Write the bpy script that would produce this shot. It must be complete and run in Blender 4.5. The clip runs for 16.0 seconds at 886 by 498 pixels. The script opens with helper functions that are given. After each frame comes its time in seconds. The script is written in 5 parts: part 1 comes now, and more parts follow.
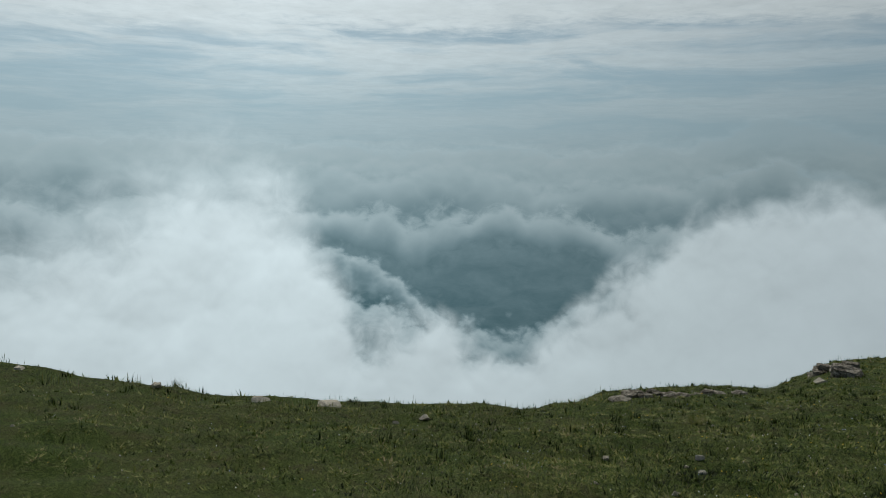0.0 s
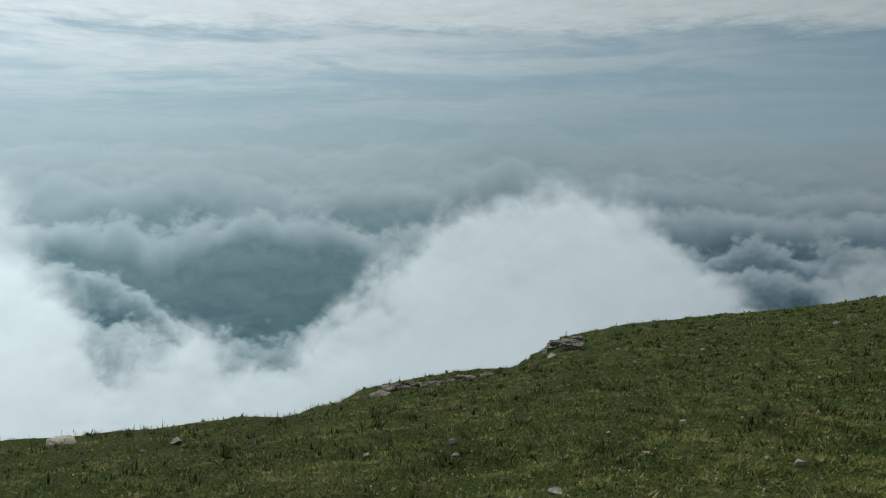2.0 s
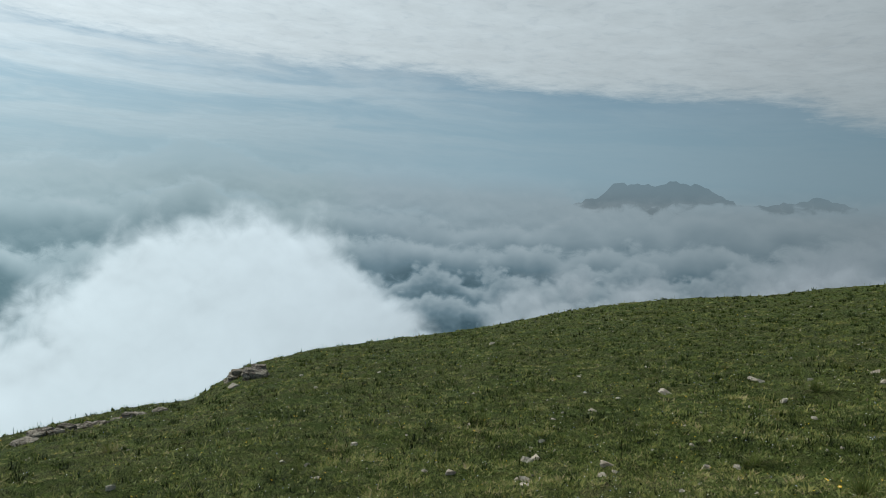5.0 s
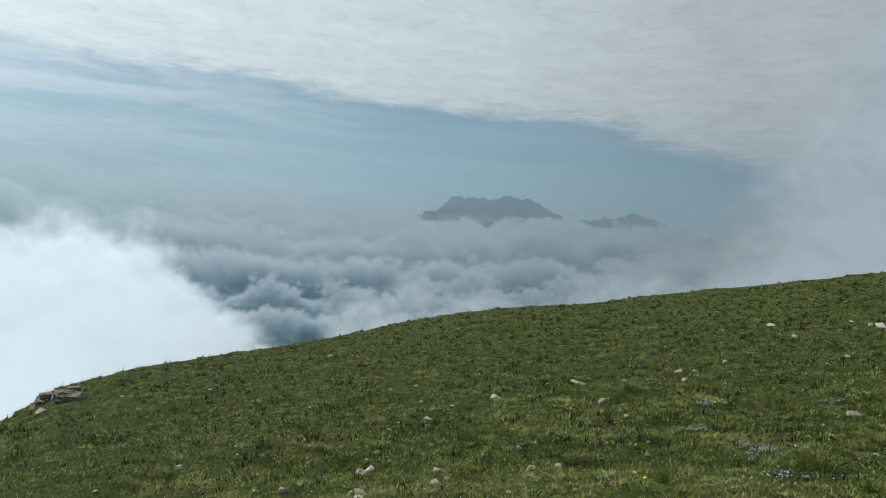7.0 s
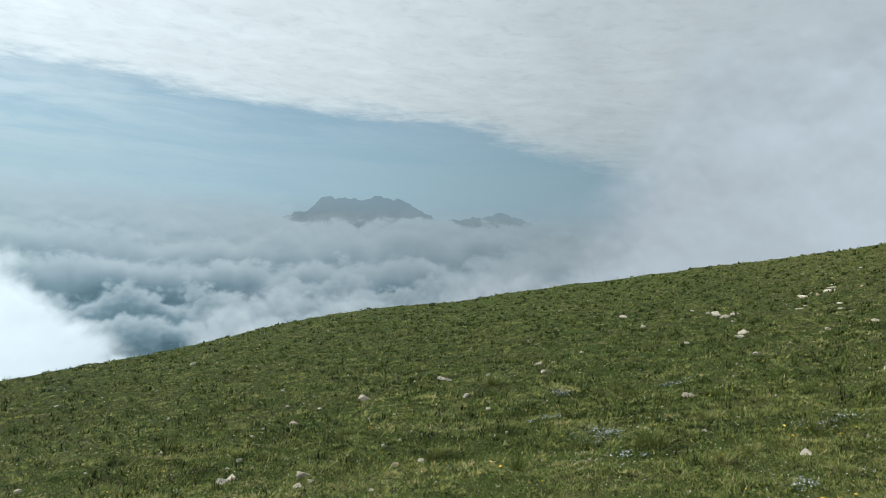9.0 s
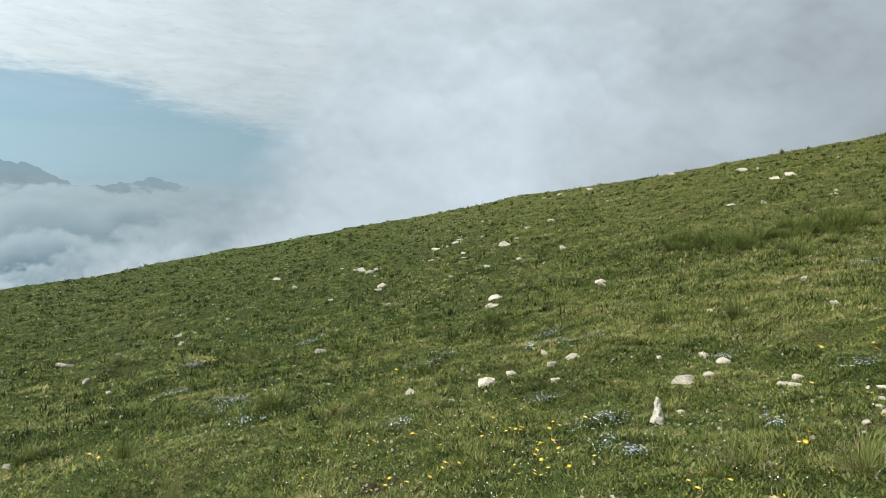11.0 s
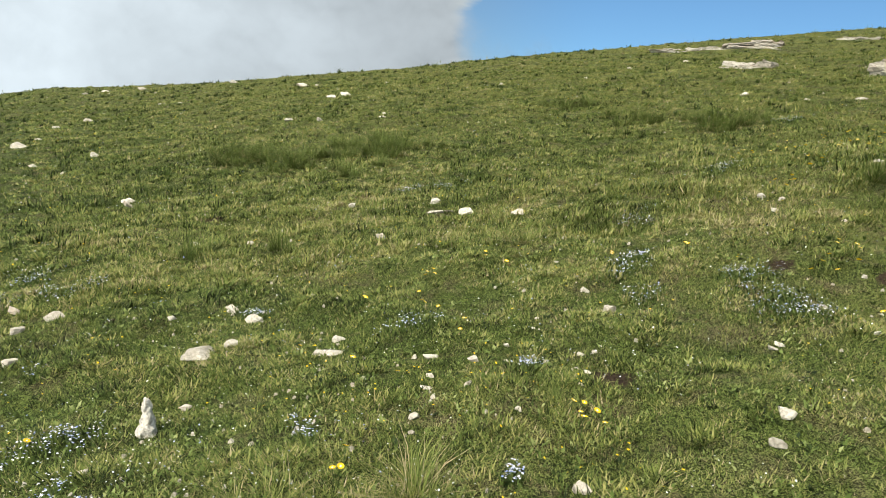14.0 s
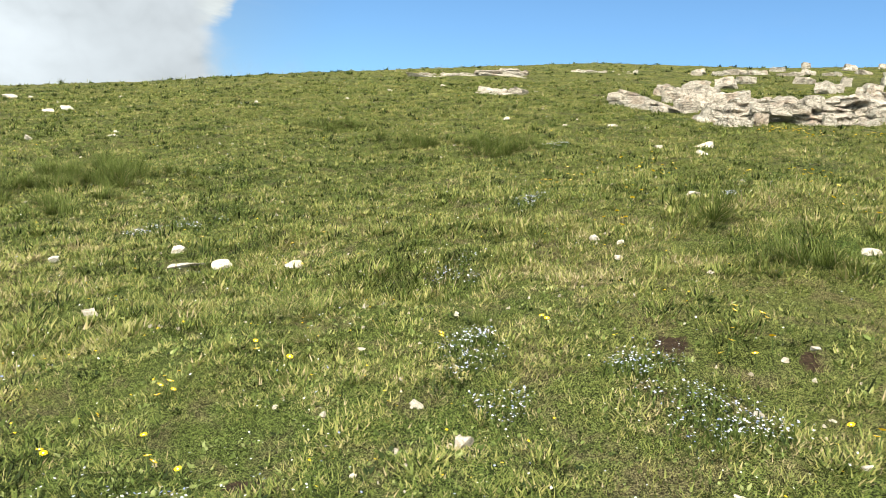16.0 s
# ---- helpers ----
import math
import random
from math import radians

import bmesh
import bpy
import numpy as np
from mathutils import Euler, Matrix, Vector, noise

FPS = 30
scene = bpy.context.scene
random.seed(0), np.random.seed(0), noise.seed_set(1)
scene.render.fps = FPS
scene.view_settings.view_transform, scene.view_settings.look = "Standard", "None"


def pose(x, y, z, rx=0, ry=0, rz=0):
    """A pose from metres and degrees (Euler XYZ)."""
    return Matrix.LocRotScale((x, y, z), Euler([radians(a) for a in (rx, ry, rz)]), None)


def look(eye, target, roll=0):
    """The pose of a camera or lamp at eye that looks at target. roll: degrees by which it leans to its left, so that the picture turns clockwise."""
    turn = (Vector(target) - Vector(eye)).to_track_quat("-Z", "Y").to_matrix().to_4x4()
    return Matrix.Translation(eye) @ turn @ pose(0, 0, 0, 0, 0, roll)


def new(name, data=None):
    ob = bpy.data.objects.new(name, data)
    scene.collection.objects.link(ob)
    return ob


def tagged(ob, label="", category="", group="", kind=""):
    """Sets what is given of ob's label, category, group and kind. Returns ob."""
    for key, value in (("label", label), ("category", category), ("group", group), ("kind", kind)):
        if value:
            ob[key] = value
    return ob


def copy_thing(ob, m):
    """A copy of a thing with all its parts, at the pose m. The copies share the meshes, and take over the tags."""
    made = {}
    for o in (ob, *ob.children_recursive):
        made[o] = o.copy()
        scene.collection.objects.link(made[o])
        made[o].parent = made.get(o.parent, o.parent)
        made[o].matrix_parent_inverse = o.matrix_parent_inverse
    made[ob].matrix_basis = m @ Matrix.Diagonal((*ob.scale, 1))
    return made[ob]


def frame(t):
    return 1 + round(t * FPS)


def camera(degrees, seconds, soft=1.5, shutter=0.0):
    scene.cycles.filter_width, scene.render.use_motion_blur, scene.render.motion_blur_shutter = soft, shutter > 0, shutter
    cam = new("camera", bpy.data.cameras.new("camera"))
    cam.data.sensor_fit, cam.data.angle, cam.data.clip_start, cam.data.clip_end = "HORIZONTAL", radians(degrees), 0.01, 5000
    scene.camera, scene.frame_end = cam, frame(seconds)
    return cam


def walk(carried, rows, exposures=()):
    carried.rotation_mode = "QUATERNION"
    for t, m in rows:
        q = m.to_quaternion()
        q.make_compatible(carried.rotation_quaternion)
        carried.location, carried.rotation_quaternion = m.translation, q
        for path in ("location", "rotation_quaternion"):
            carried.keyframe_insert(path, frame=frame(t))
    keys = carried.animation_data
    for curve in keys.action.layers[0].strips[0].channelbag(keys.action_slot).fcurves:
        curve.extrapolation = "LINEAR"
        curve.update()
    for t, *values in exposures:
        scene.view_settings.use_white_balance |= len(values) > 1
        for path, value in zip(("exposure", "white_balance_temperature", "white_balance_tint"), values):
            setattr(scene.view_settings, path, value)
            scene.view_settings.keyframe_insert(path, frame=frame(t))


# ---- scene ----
cam = camera(64.51, 16.0, soft=0.5)
# seconds, place in metres, turn in degrees
PATH = [
    (0.0, 0.000, -0.000, 1.600, 82.889, -0.979, 0.000),
    (0.5, 0.020, -0.000, 1.597, 83.140, -1.106, -2.275),
    (1.0, 0.025, -0.016, 1.613, 82.639, -0.697, -8.026),
    (1.5, 0.054, -0.016, 1.617, 82.452, -0.770, -14.691),
    (2.0, 0.072, -0.005, 1.627, 83.181, -0.194, -19.890),
    (2.5, 0.088, -0.071, 1.633, 83.228, -0.596, -23.594),
    (3.0, 0.067, -0.061, 1.649, 84.180, -2.161, -28.562),
    (3.5, 0.075, -0.095, 1.664, 85.001, -3.179, -31.671),
    (4.0, 0.072, -0.125, 1.683, 85.641, -2.978, -36.425),
    (4.2, 0.094, -0.152, 1.694, 85.670, -3.333, -38.459),
    (6.3, 0.153, -0.184, 1.699, 87.523, -3.674, -52.464),
    (6.5, 0.159, -0.189, 1.701, 87.730, -3.946, -54.059),
    (7.0, 0.148, -0.230, 1.709, 87.995, -4.679, -57.479),
    (7.5, 0.142, -0.252, 1.714, 88.373, -4.069, -59.377),
    (8.0, 0.134, -0.287, 1.731, 88.986, -3.802, -61.470),
    (8.2, 0.115, -0.317, 1.735, 89.105, -3.873, -62.339),
    (10.3, 0.220, -0.512, 1.708, 86.853, -3.120, -84.350),
    (10.5, 0.274, -0.583, 1.705, 86.616, -2.808, -87.451),
    (11.0, 0.415, -0.808, 1.730, 87.366, -2.363, -95.012),
    (11.5, 0.629, -1.003, 1.708, 84.193, -1.784, -107.110),
    (12.0, 0.808, -1.106, 1.747, 82.043, -1.462, -112.964),
    (12.5, 1.047, -1.275, 1.719, 80.232, -1.212, -113.587),
    (13.0, 1.236, -1.453, 1.806, 79.377, -1.630, -114.372),
    (13.5, 1.528, -1.572, 1.788, 81.589, -6.287, -121.514),
    (14.0, 1.805, -1.707, 1.788, 82.734, -6.313, -129.289),
    (14.5, 2.125, -2.007, 1.843, 83.605, -4.369, -133.726),
    (15.0, 2.466, -2.266, 1.841, 87.879, -5.536, -141.628),
    (15.5, 2.744, -2.461, 1.907, 86.586, -6.281, -150.061),
    (16.0, 3.072, -2.809, 1.903, 86.478, -5.626, -148.821),
]
walk(cam, [(t, pose(x, y, z, rx, ry, rz)) for t, x, y, z, rx, ry, rz in PATH],
     exposures=[(0.0, -1.52, 6420, 10), (1.5, -1.42, 6420, 10), (3.0, -1.22, 6350, 10), (7.0, -0.8, 6280, 10), (8.2, -0.64, 6280, 10), (10.5, -0.24, 6400, 10),
                (11.5, -0.13, 6450, 10), (12.5, -0.06, 6500, 10), (14.0, 0.12, 6600, 11), (15.0, 0.32, 6700, 12), (16.0, 0.56, 6780, 12)])
# ---- node helper ----
EYE = (0.0, 0.0, 1.6)


class Web:
    """A node tree and short ways to add to it. Values may be numbers or sockets."""

    def __init__(self, tree):
        self.tree = tree
        tree.nodes.clear()

    def add(self, kind):
        return self.tree.nodes.new(kind)

    def put(self, socket, value):
        if isinstance(value, bpy.types.NodeSocket):
            self.tree.links.new(value, socket)
        elif value is not None:
            if socket.type == "RGBA" and len(value) == 3:
                value = (*value, 1.0)
            socket.default_value = value

    def m(self, op, a, b=None, c=None, clamp=False):
        node = self.add("ShaderNodeMath")
        node.operation, node.use_clamp = op, clamp
        for socket, value in zip(node.inputs, (a, b, c)):
            self.put(socket, value)
        return node.outputs[0]

    def vm(self, op, a, b=None):
        node = self.add("ShaderNodeVectorMath")
        node.operation = op
        self.put(node.inputs[0], a)
        self.put(node.inputs[1], b)
        return node.outputs[0]

    def vec(self, x, y, z=0.0):
        node = self.add("ShaderNodeCombineXYZ")
        for socket, value in zip(node.inputs, (x, y, z)):
            self.put(socket, value)
        return node.outputs[0]

    def noise(self, v, scale, detail=4.0, rough=0.5, warp=0.0):
        node = self.add("ShaderNodeTexNoise")
        for key, value in (("Vector", v), ("Scale", scale), ("Detail", detail), ("Roughness", rough), ("Distortion", warp)):
            self.put(node.inputs[key], value)
        return node.outputs[0]

    def noise_vector(self, v, scale, size=1.0):
        """A wandering offset."""
        node = self.add("ShaderNodeTexNoise")
        self.put(node.inputs["Vector"], v)
        node.inputs["Scale"].default_value, node.inputs["Detail"].default_value = scale, 3.0
        return self.vm("MULTIPLY", self.vm("SUBTRACT", node.outputs[1], (0.5, 0.5, 0.5)), (size, size, size))

    def cells(self, v, scale, smooth=0.4):
        node = self.add("ShaderNodeTexVoronoi")
        node.feature = "SMOOTH_F1" if smooth else "F1"
        self.put(node.inputs["Vector"], v)
        self.put(node.inputs["Scale"], scale)
        if smooth:
            node.inputs["Smoothness"].default_value = smooth
        return node.outputs[0]

    def span(self, x, a, b, lo=0.0, hi=1.0, soft=True):
        node = self.add("ShaderNodeMapRange")
        node.interpolation_type, node.clamp = "SMOOTHSTEP" if soft else "LINEAR", True
        for socket, value in zip(node.inputs, (x, a, b, lo, hi)):
            self.put(socket, value)
        return node.outputs[0]

    def ramp(self, x, stops, kind="LINEAR"):
        """stops: (place, colour or grey)."""
        node = self.add("ShaderNodeValToRGB")
        node.color_ramp.interpolation = kind
        keys = node.color_ramp.elements
        while len(keys) < len(stops):
            keys.new(0.5)
        for key, (place, value) in zip(keys, sorted(stops, key=lambda s: s[0])):
            key.position = place
            key.color = (value, value, value, 1) if isinstance(value, (int, float)) else (*value, 1)
        self.put(node.inputs[0], x)
        return node.outputs[0]

    def mix(self, fac, a, b, kind="MIX"):
        node = self.add("ShaderNodeMix")
        node.data_type, node.blend_type = "RGBA", kind
        self.put(node.inputs[0], fac)
        self.put(node.inputs[6], a)
        self.put(node.inputs[7], b)
        return node.outputs[2]

    def sky_place(self, v):
        """Bearing (clockwise from +y) and height of a direction, in degrees."""
        parts = self.add("ShaderNodeSeparateXYZ")
        self.put(parts.inputs[0], self.vm("NORMALIZE", v))
        x, y, z = parts.outputs
        turn = self.m("MULTIPLY", self.m("ARCTAN2", x, y), 57.2958)
        turn = self.m("MULTIPLY_ADD", self.m("LESS_THAN", turn, -100.0), 360.0, turn)
        return turn, self.m("MULTIPLY", self.m("ARCSINE", z), 57.2958)

    def by_bearing(self, bearing, stops, lo, hi):
        """A value that goes with the bearing; stops of (degrees, value)."""
        x = self.span(bearing, -60.0, 200.0, soft=False)
        grey = self.ramp(x, [((a + 60) / 260, (value - lo) / (hi - lo)) for a, value in stops])
        return self.m("MULTIPLY_ADD", grey, hi - lo, lo)


def times(w, colour, factor):
    return w.mix(1.0, colour, w.vec(factor, factor, factor), "MULTIPLY")


# brightness given to mist and cloud by bearing, in place of forward scattering: the veiled sun stands at bearing -14
GLARE = [(-60, 2.2), (-14, 2.9), (10, 2.32), (30, 1.86), (45, 1.62), (60, 1.40), (70, 1.20), (80, 1.04), (95, 1.03), (114, 0.94), (122, 0.82), (130, 0.76), (138, 0.64), (200, 0.52)]

SUN_BEARING, SUN_HEIGHT = -14.0, 46.0
world = bpy.data.worlds.new("sky")
scene.world = world
world.use_nodes = True
w = Web(world.node_tree)
way = w.add("ShaderNodeTexCoord").outputs["Generated"]
bearing, height = w.sky_place(way)
air = w.add("ShaderNodeTexSky")
air.sky_type, air.sun_disc, air.sun_elevation, air.sun_rotation = "NISHITA", False, radians(SUN_HEIGHT), radians(SUN_BEARING)
air.altitude, air.air_density, air.dust_density, air.ozone_density = 1200.0, 1.0, 0.6, 1.6
blue = w.vm("MULTIPLY", air.outputs[0], (0.082, 0.098, 0.100))
# a high sheet of cloud, seen in perspective from below
flat = w.add("ShaderNodeSeparateXYZ")
w.put(flat.inputs[0], way)
up = w.m("MAXIMUM", w.m("ADD", flat.outputs[2], 0.03), 0.03)
deck = w.vec(w.m("DIVIDE", flat.outputs[0], up), w.m("DIVIDE", flat.outputs[1], up), 0.0)
streak = w.noise(deck, 0.55, 7.0, 0.56, 0.5)
fine = w.noise(deck, 3.4, 7.0, 0.66, 0.3)
mottle = w.noise(deck, 9.0, 5.0, 0.6, 0.6)
# long flat bands of thin cloud, one above the other
band_place = w.vm("ADD", w.vec(w.m("MULTIPLY", bearing, 0.05), w.m("MULTIPLY", height, 0.55), 3.0), w.noise_vector(w.vec(w.m("MULTIPLY", bearing, 0.09), w.m("MULTIPLY", height, 0.2), 7.0), 1.0, 0.9))
ripple = w.noise(band_place, 1.0, 7.0, 0.6, 0.4)
rim = w.by_bearing(bearing, [(-60, 8.6), (-20, 9.0), (10, 9.8), (40, 9.8), (52, 9.2), (62, 9.0), (70, 8.2), (79, 6.2), (88, 4.0), (112, 3.0), (124, 4.0), (131, 13), (139, 40), (200, 40)], 0, 40)
over = w.m("SUBTRACT", height, rim)
over = w.m("ADD", over, w.m("MULTIPLY", w.m("SUBTRACT", streak, 0.5), 4.5))
over = w.m("ADD", over, w.m("MULTIPLY", w.m("SUBTRACT", fine, 0.5), 2.2))
over = w.m("ADD", over, w.m("MULTIPLY", w.m("SUBTRACT", mottle, 0.5), 0.8))
sheet = w.m("MULTIPLY", w.span(over, -0.9, 1.5), w.span(mottle, 0.25, 0.5, 0.9, 1.0))
low = w.m("MULTIPLY", w.span(ripple, 0.34, 0.60, 0.34, 1.0), w.by_bearing(bearing, [(-60, 1.0), (0, 1.0), (22, 0.85), (40, 0.55), (55, 0.26), (75, 0.2), (110, 0.1), (139, 0.0), (200, 0.0)], 0, 1))
wisp = w.m("MULTIPLY", w.span(streak, 0.54, 0.74), w.by_bearing(bearing, [(-60, 0.3), (125, 0.3), (140, 0.12), (200, 0.06)], 0, 1))
veil = w.m("MAXIMUM", w.m("MAXIMUM", sheet, low), wisp)
veil = w.m("MULTIPLY", veil, w.span(height, -2.0, 1.0))
tone = w.m("MULTIPLY_ADD", w.m("SUBTRACT", fine, 0.5), 0.34, 0.93)
tone = w.m("MULTIPLY_ADD", w.m("SUBTRACT", mottle, 0.5), 0.09, tone)
tone = w.m("MULTIPLY", tone, w.by_bearing(bearing, GLARE, 0, 4))
tone = w.m("MULTIPLY", tone, w.span(height, 4.0, 16.0, 0.96, 1.14))
white = w.mix(1.0, w.mix(w.span(height, 5.0, 12.0), (0.595, 0.712, 0.748), (0.635, 0.718, 0.738)), w.vec(tone, tone, tone), "MULTIPLY")
haze = w.span(height, 20.0, 3.0, 0.0, 0.9)
haze_tone = w.by_bearing(bearing, GLARE, 0, 4)
pale = w.mix(1.0, (0.30, 0.47, 0.56), w.vec(haze_tone, haze_tone, haze_tone), "MULTIPLY")
# washed deeper blue behind the walk's end, where the cloud has parted
clear_blue = w.by_bearing(bearing, [(-60, 1.0), (125, 1.0), (140, 1.12), (200, 1.12)], 0, 2)
sky = w.mix(w.m("MULTIPLY", haze, w.by_bearing(bearing, [(-60, 1.0), (70, 1.0), (125, 0.4), (140, 0.12), (200, 0.12)], 0, 1)), times(w, w.mix(w.span(bearing, 122.0, 140.0), blue, w.vm("MULTIPLY", blue, (0.84, 1.03, 1.15))), clear_blue), pale)
sky = w.mix(veil, sky, white)
back = w.add("ShaderNodeBackground")
w.put(back.inputs[0], sky)
back.inputs[1].default_value = 1.0
w.tree.links.new(back.outputs[0], w.add("ShaderNodeOutputWorld").inputs[0])

lamp = bpy.data.lights.new("sun", "SUN")
lamp.energy, lamp.angle, lamp.color = 5.0, radians(1.5), (1.0, 0.93, 0.82)
sun = new("sun", lamp)
a, e = radians(SUN_BEARING), radians(SUN_HEIGHT)
sun.matrix_world = look((0, 0, 0), (-math.sin(a) * math.cos(e), -math.cos(a) * math.cos(e), -math.sin(e)))

# ---- materials ----
def material(name):
    mat = bpy.data.materials.new(name)
    mat.use_nodes = True
    return mat, Web(mat.node_tree)


def finish(mat, web, colour, rough=0.8, bump=None, strength=0.3, distance=0.02, through_light=None, gloss=0.3):
    shade = web.add("ShaderNodeBsdfPrincipled")
    web.put(shade.inputs["Base Color"], colour)
    web.put(shade.inputs["Roughness"], rough)
    shade.inputs["Specular IOR Level"].default_value = gloss
    if bump is not None:
        node = web.add("ShaderNodeBump")
        node.inputs["Strength"].default_value, node.inputs["Distance"].default_value = strength, distance
        web.put(node.inputs["Height"], bump)
        web.put(shade.inputs["Normal"], node.outputs[0])
    surface = shade.outputs[0]
    if through_light is not None:
        leaf = web.add("ShaderNodeBsdfTranslucent")
        web.put(leaf.inputs[0], colour)
        both = web.add("ShaderNodeMixShader")
        both.inputs[0].default_value = through_light
        web.tree.links.new(surface, both.inputs[1])
        web.tree.links.new(leaf.outputs[0], both.inputs[2])
        surface = both.outputs[0]
    web.tree.links.new(surface, web.add("ShaderNodeOutputMaterial").inputs[0])
    return mat


def spot(web):
    return web.add("ShaderNodeNewGeometry").outputs["Position"]


def turf_material(spots):
    mat, w = material("turf")
    p = spot(w)
    mid, wide = w.noise(p, 4.5, 5.0, 0.6, 0.4), w.noise(p, 0.5, 4.0, 0.55)
    # leaves and moss, each patch of a finger's breadth in its own tone, the shade between painted near-black
    bent = w.vm("ADD", p, w.noise_vector(p, 60.0, 0.012))
    leaf = w.add("ShaderNodeTexVoronoi")
    w.put(leaf.inputs["Vector"], bent)
    leaf.inputs["Scale"].default_value = 260.0
    own = w.add("ShaderNodeSeparateXYZ")
    w.put(own.inputs[0], leaf.outputs["Color"])
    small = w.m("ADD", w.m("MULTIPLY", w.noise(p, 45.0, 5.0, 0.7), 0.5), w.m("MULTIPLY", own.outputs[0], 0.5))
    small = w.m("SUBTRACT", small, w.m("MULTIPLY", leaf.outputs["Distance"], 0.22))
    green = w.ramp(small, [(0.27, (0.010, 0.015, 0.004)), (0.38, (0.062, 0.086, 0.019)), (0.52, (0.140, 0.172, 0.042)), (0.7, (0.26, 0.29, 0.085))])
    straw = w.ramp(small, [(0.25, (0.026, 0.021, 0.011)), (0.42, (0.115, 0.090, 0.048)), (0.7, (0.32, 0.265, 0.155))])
    rise = w.add("ShaderNodeSeparateXYZ")
    w.put(rise.inputs[0], p)
    tone = w.mix(w.m("MULTIPLY", w.span(mid, 0.46, 0.64, 0.03, 0.85), w.span(rise.outputs[2], -0.6, 1.0, 0.5, 1.0)), green, straw)
    tone = w.mix(w.span(wide, 0.4, 0.62), tone, w.mix(1.0, tone, (0.8, 0.95, 0.75), "MULTIPLY"))
    # drier, strawy sward higher up the slope
    dry = w.m("MULTIPLY", w.span(rise.outputs[2], -0.5, 5.0), w.span(w.noise(p, 1.1, 4.0, 0.6), 0.3, 0.65))
    tone = w.mix(w.m("MULTIPLY", dry, 0.75), tone, w.ramp(small, [(0.2, (0.06, 0.06, 0.015)), (0.45, (0.20, 0.20, 0.045)), (0.7, (0.38, 0.36, 0.12))]))
    # bare brown earth
    for x, y, wide_of in spots:
        gap = w.add("ShaderNodeVectorMath")
        gap.operation = "LENGTH"
        w.put(gap.inputs[0], w.vm("MULTIPLY", w.vm("SUBTRACT", p, (x, y, 0.0)), (1.0, 1.0, 0.0)))
        soil = w.ramp(w.noise(p, 70.0, 5.0, 0.7), [(0.3, (0.010, 0.007, 0.005)), (0.55, (0.055, 0.036, 0.022)), (0.75, (0.13, 0.09, 0.058))])
        tone = w.mix(w.span(w.m("ADD", gap.outputs["Value"], w.m("MULTIPLY_ADD", w.noise(p, 14.0, 4.0, 0.6), 0.22, -0.11)), wide_of, wide_of * 0.6), tone, soil)
    # bare limestone soil where the hill breaks off steeply, woods far below
    parts = w.add("ShaderNodeSeparateXYZ")
    w.put(parts.inputs[0], w.add("ShaderNodeNewGeometry").outputs["Normal"])
    rock = w.ramp(w.noise(p, 1.2, 8.0, 0.65), [(0.35, (0.10, 0.09, 0.075)), (0.65, (0.36, 0.33, 0.28))])
    tone = w.mix(w.span(w.m("ADD", parts.outputs[2], w.m("MULTIPLY", mid, 0.2)), 0.72, 0.62), tone, rock)
    height = w.add("ShaderNodeSeparateXYZ")
    w.put(height.inputs[0], p)
    woods = w.ramp(w.noise(p, 0.02, 8.0, 0.65), [(0.35, (0.015, 0.028, 0.016)), (0.6, (0.03, 0.05, 0.022)), (0.7, (0.07, 0.085, 0.04))])
    tone = w.mix(w.span(height.outputs[2], -60.0, -160.0), tone, woods)
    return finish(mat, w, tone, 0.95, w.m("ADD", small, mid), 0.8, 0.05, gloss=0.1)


def blade_material(name, stops, glow=0.16):
    """Leaves of grass and herbs: each with its own tone."""
    mat, w = material(name)
    mark = w.add("ShaderNodeAttribute")
    mark.attribute_name = "tone"
    own = w.add("ShaderNodeNewGeometry").outputs["Random Per Island"]
    tone = w.ramp(w.m("ADD", mark.outputs["Fac"], w.m("MULTIPLY_ADD", own, 0.1, -0.05)), stops)
    return finish(mat, w, tone, 0.65, through_light=glow, gloss=0.12)


def petal_material(name, colours):
    mat, w = material(name)
    own = w.add("ShaderNodeNewGeometry").outputs["Random Per Island"]
    tone = w.ramp(own, [(i / max(1, len(colours) - 1), c) for i, c in enumerate(colours)])
    return finish(mat, w, tone, 0.6, through_light=0.25, gloss=0.2)


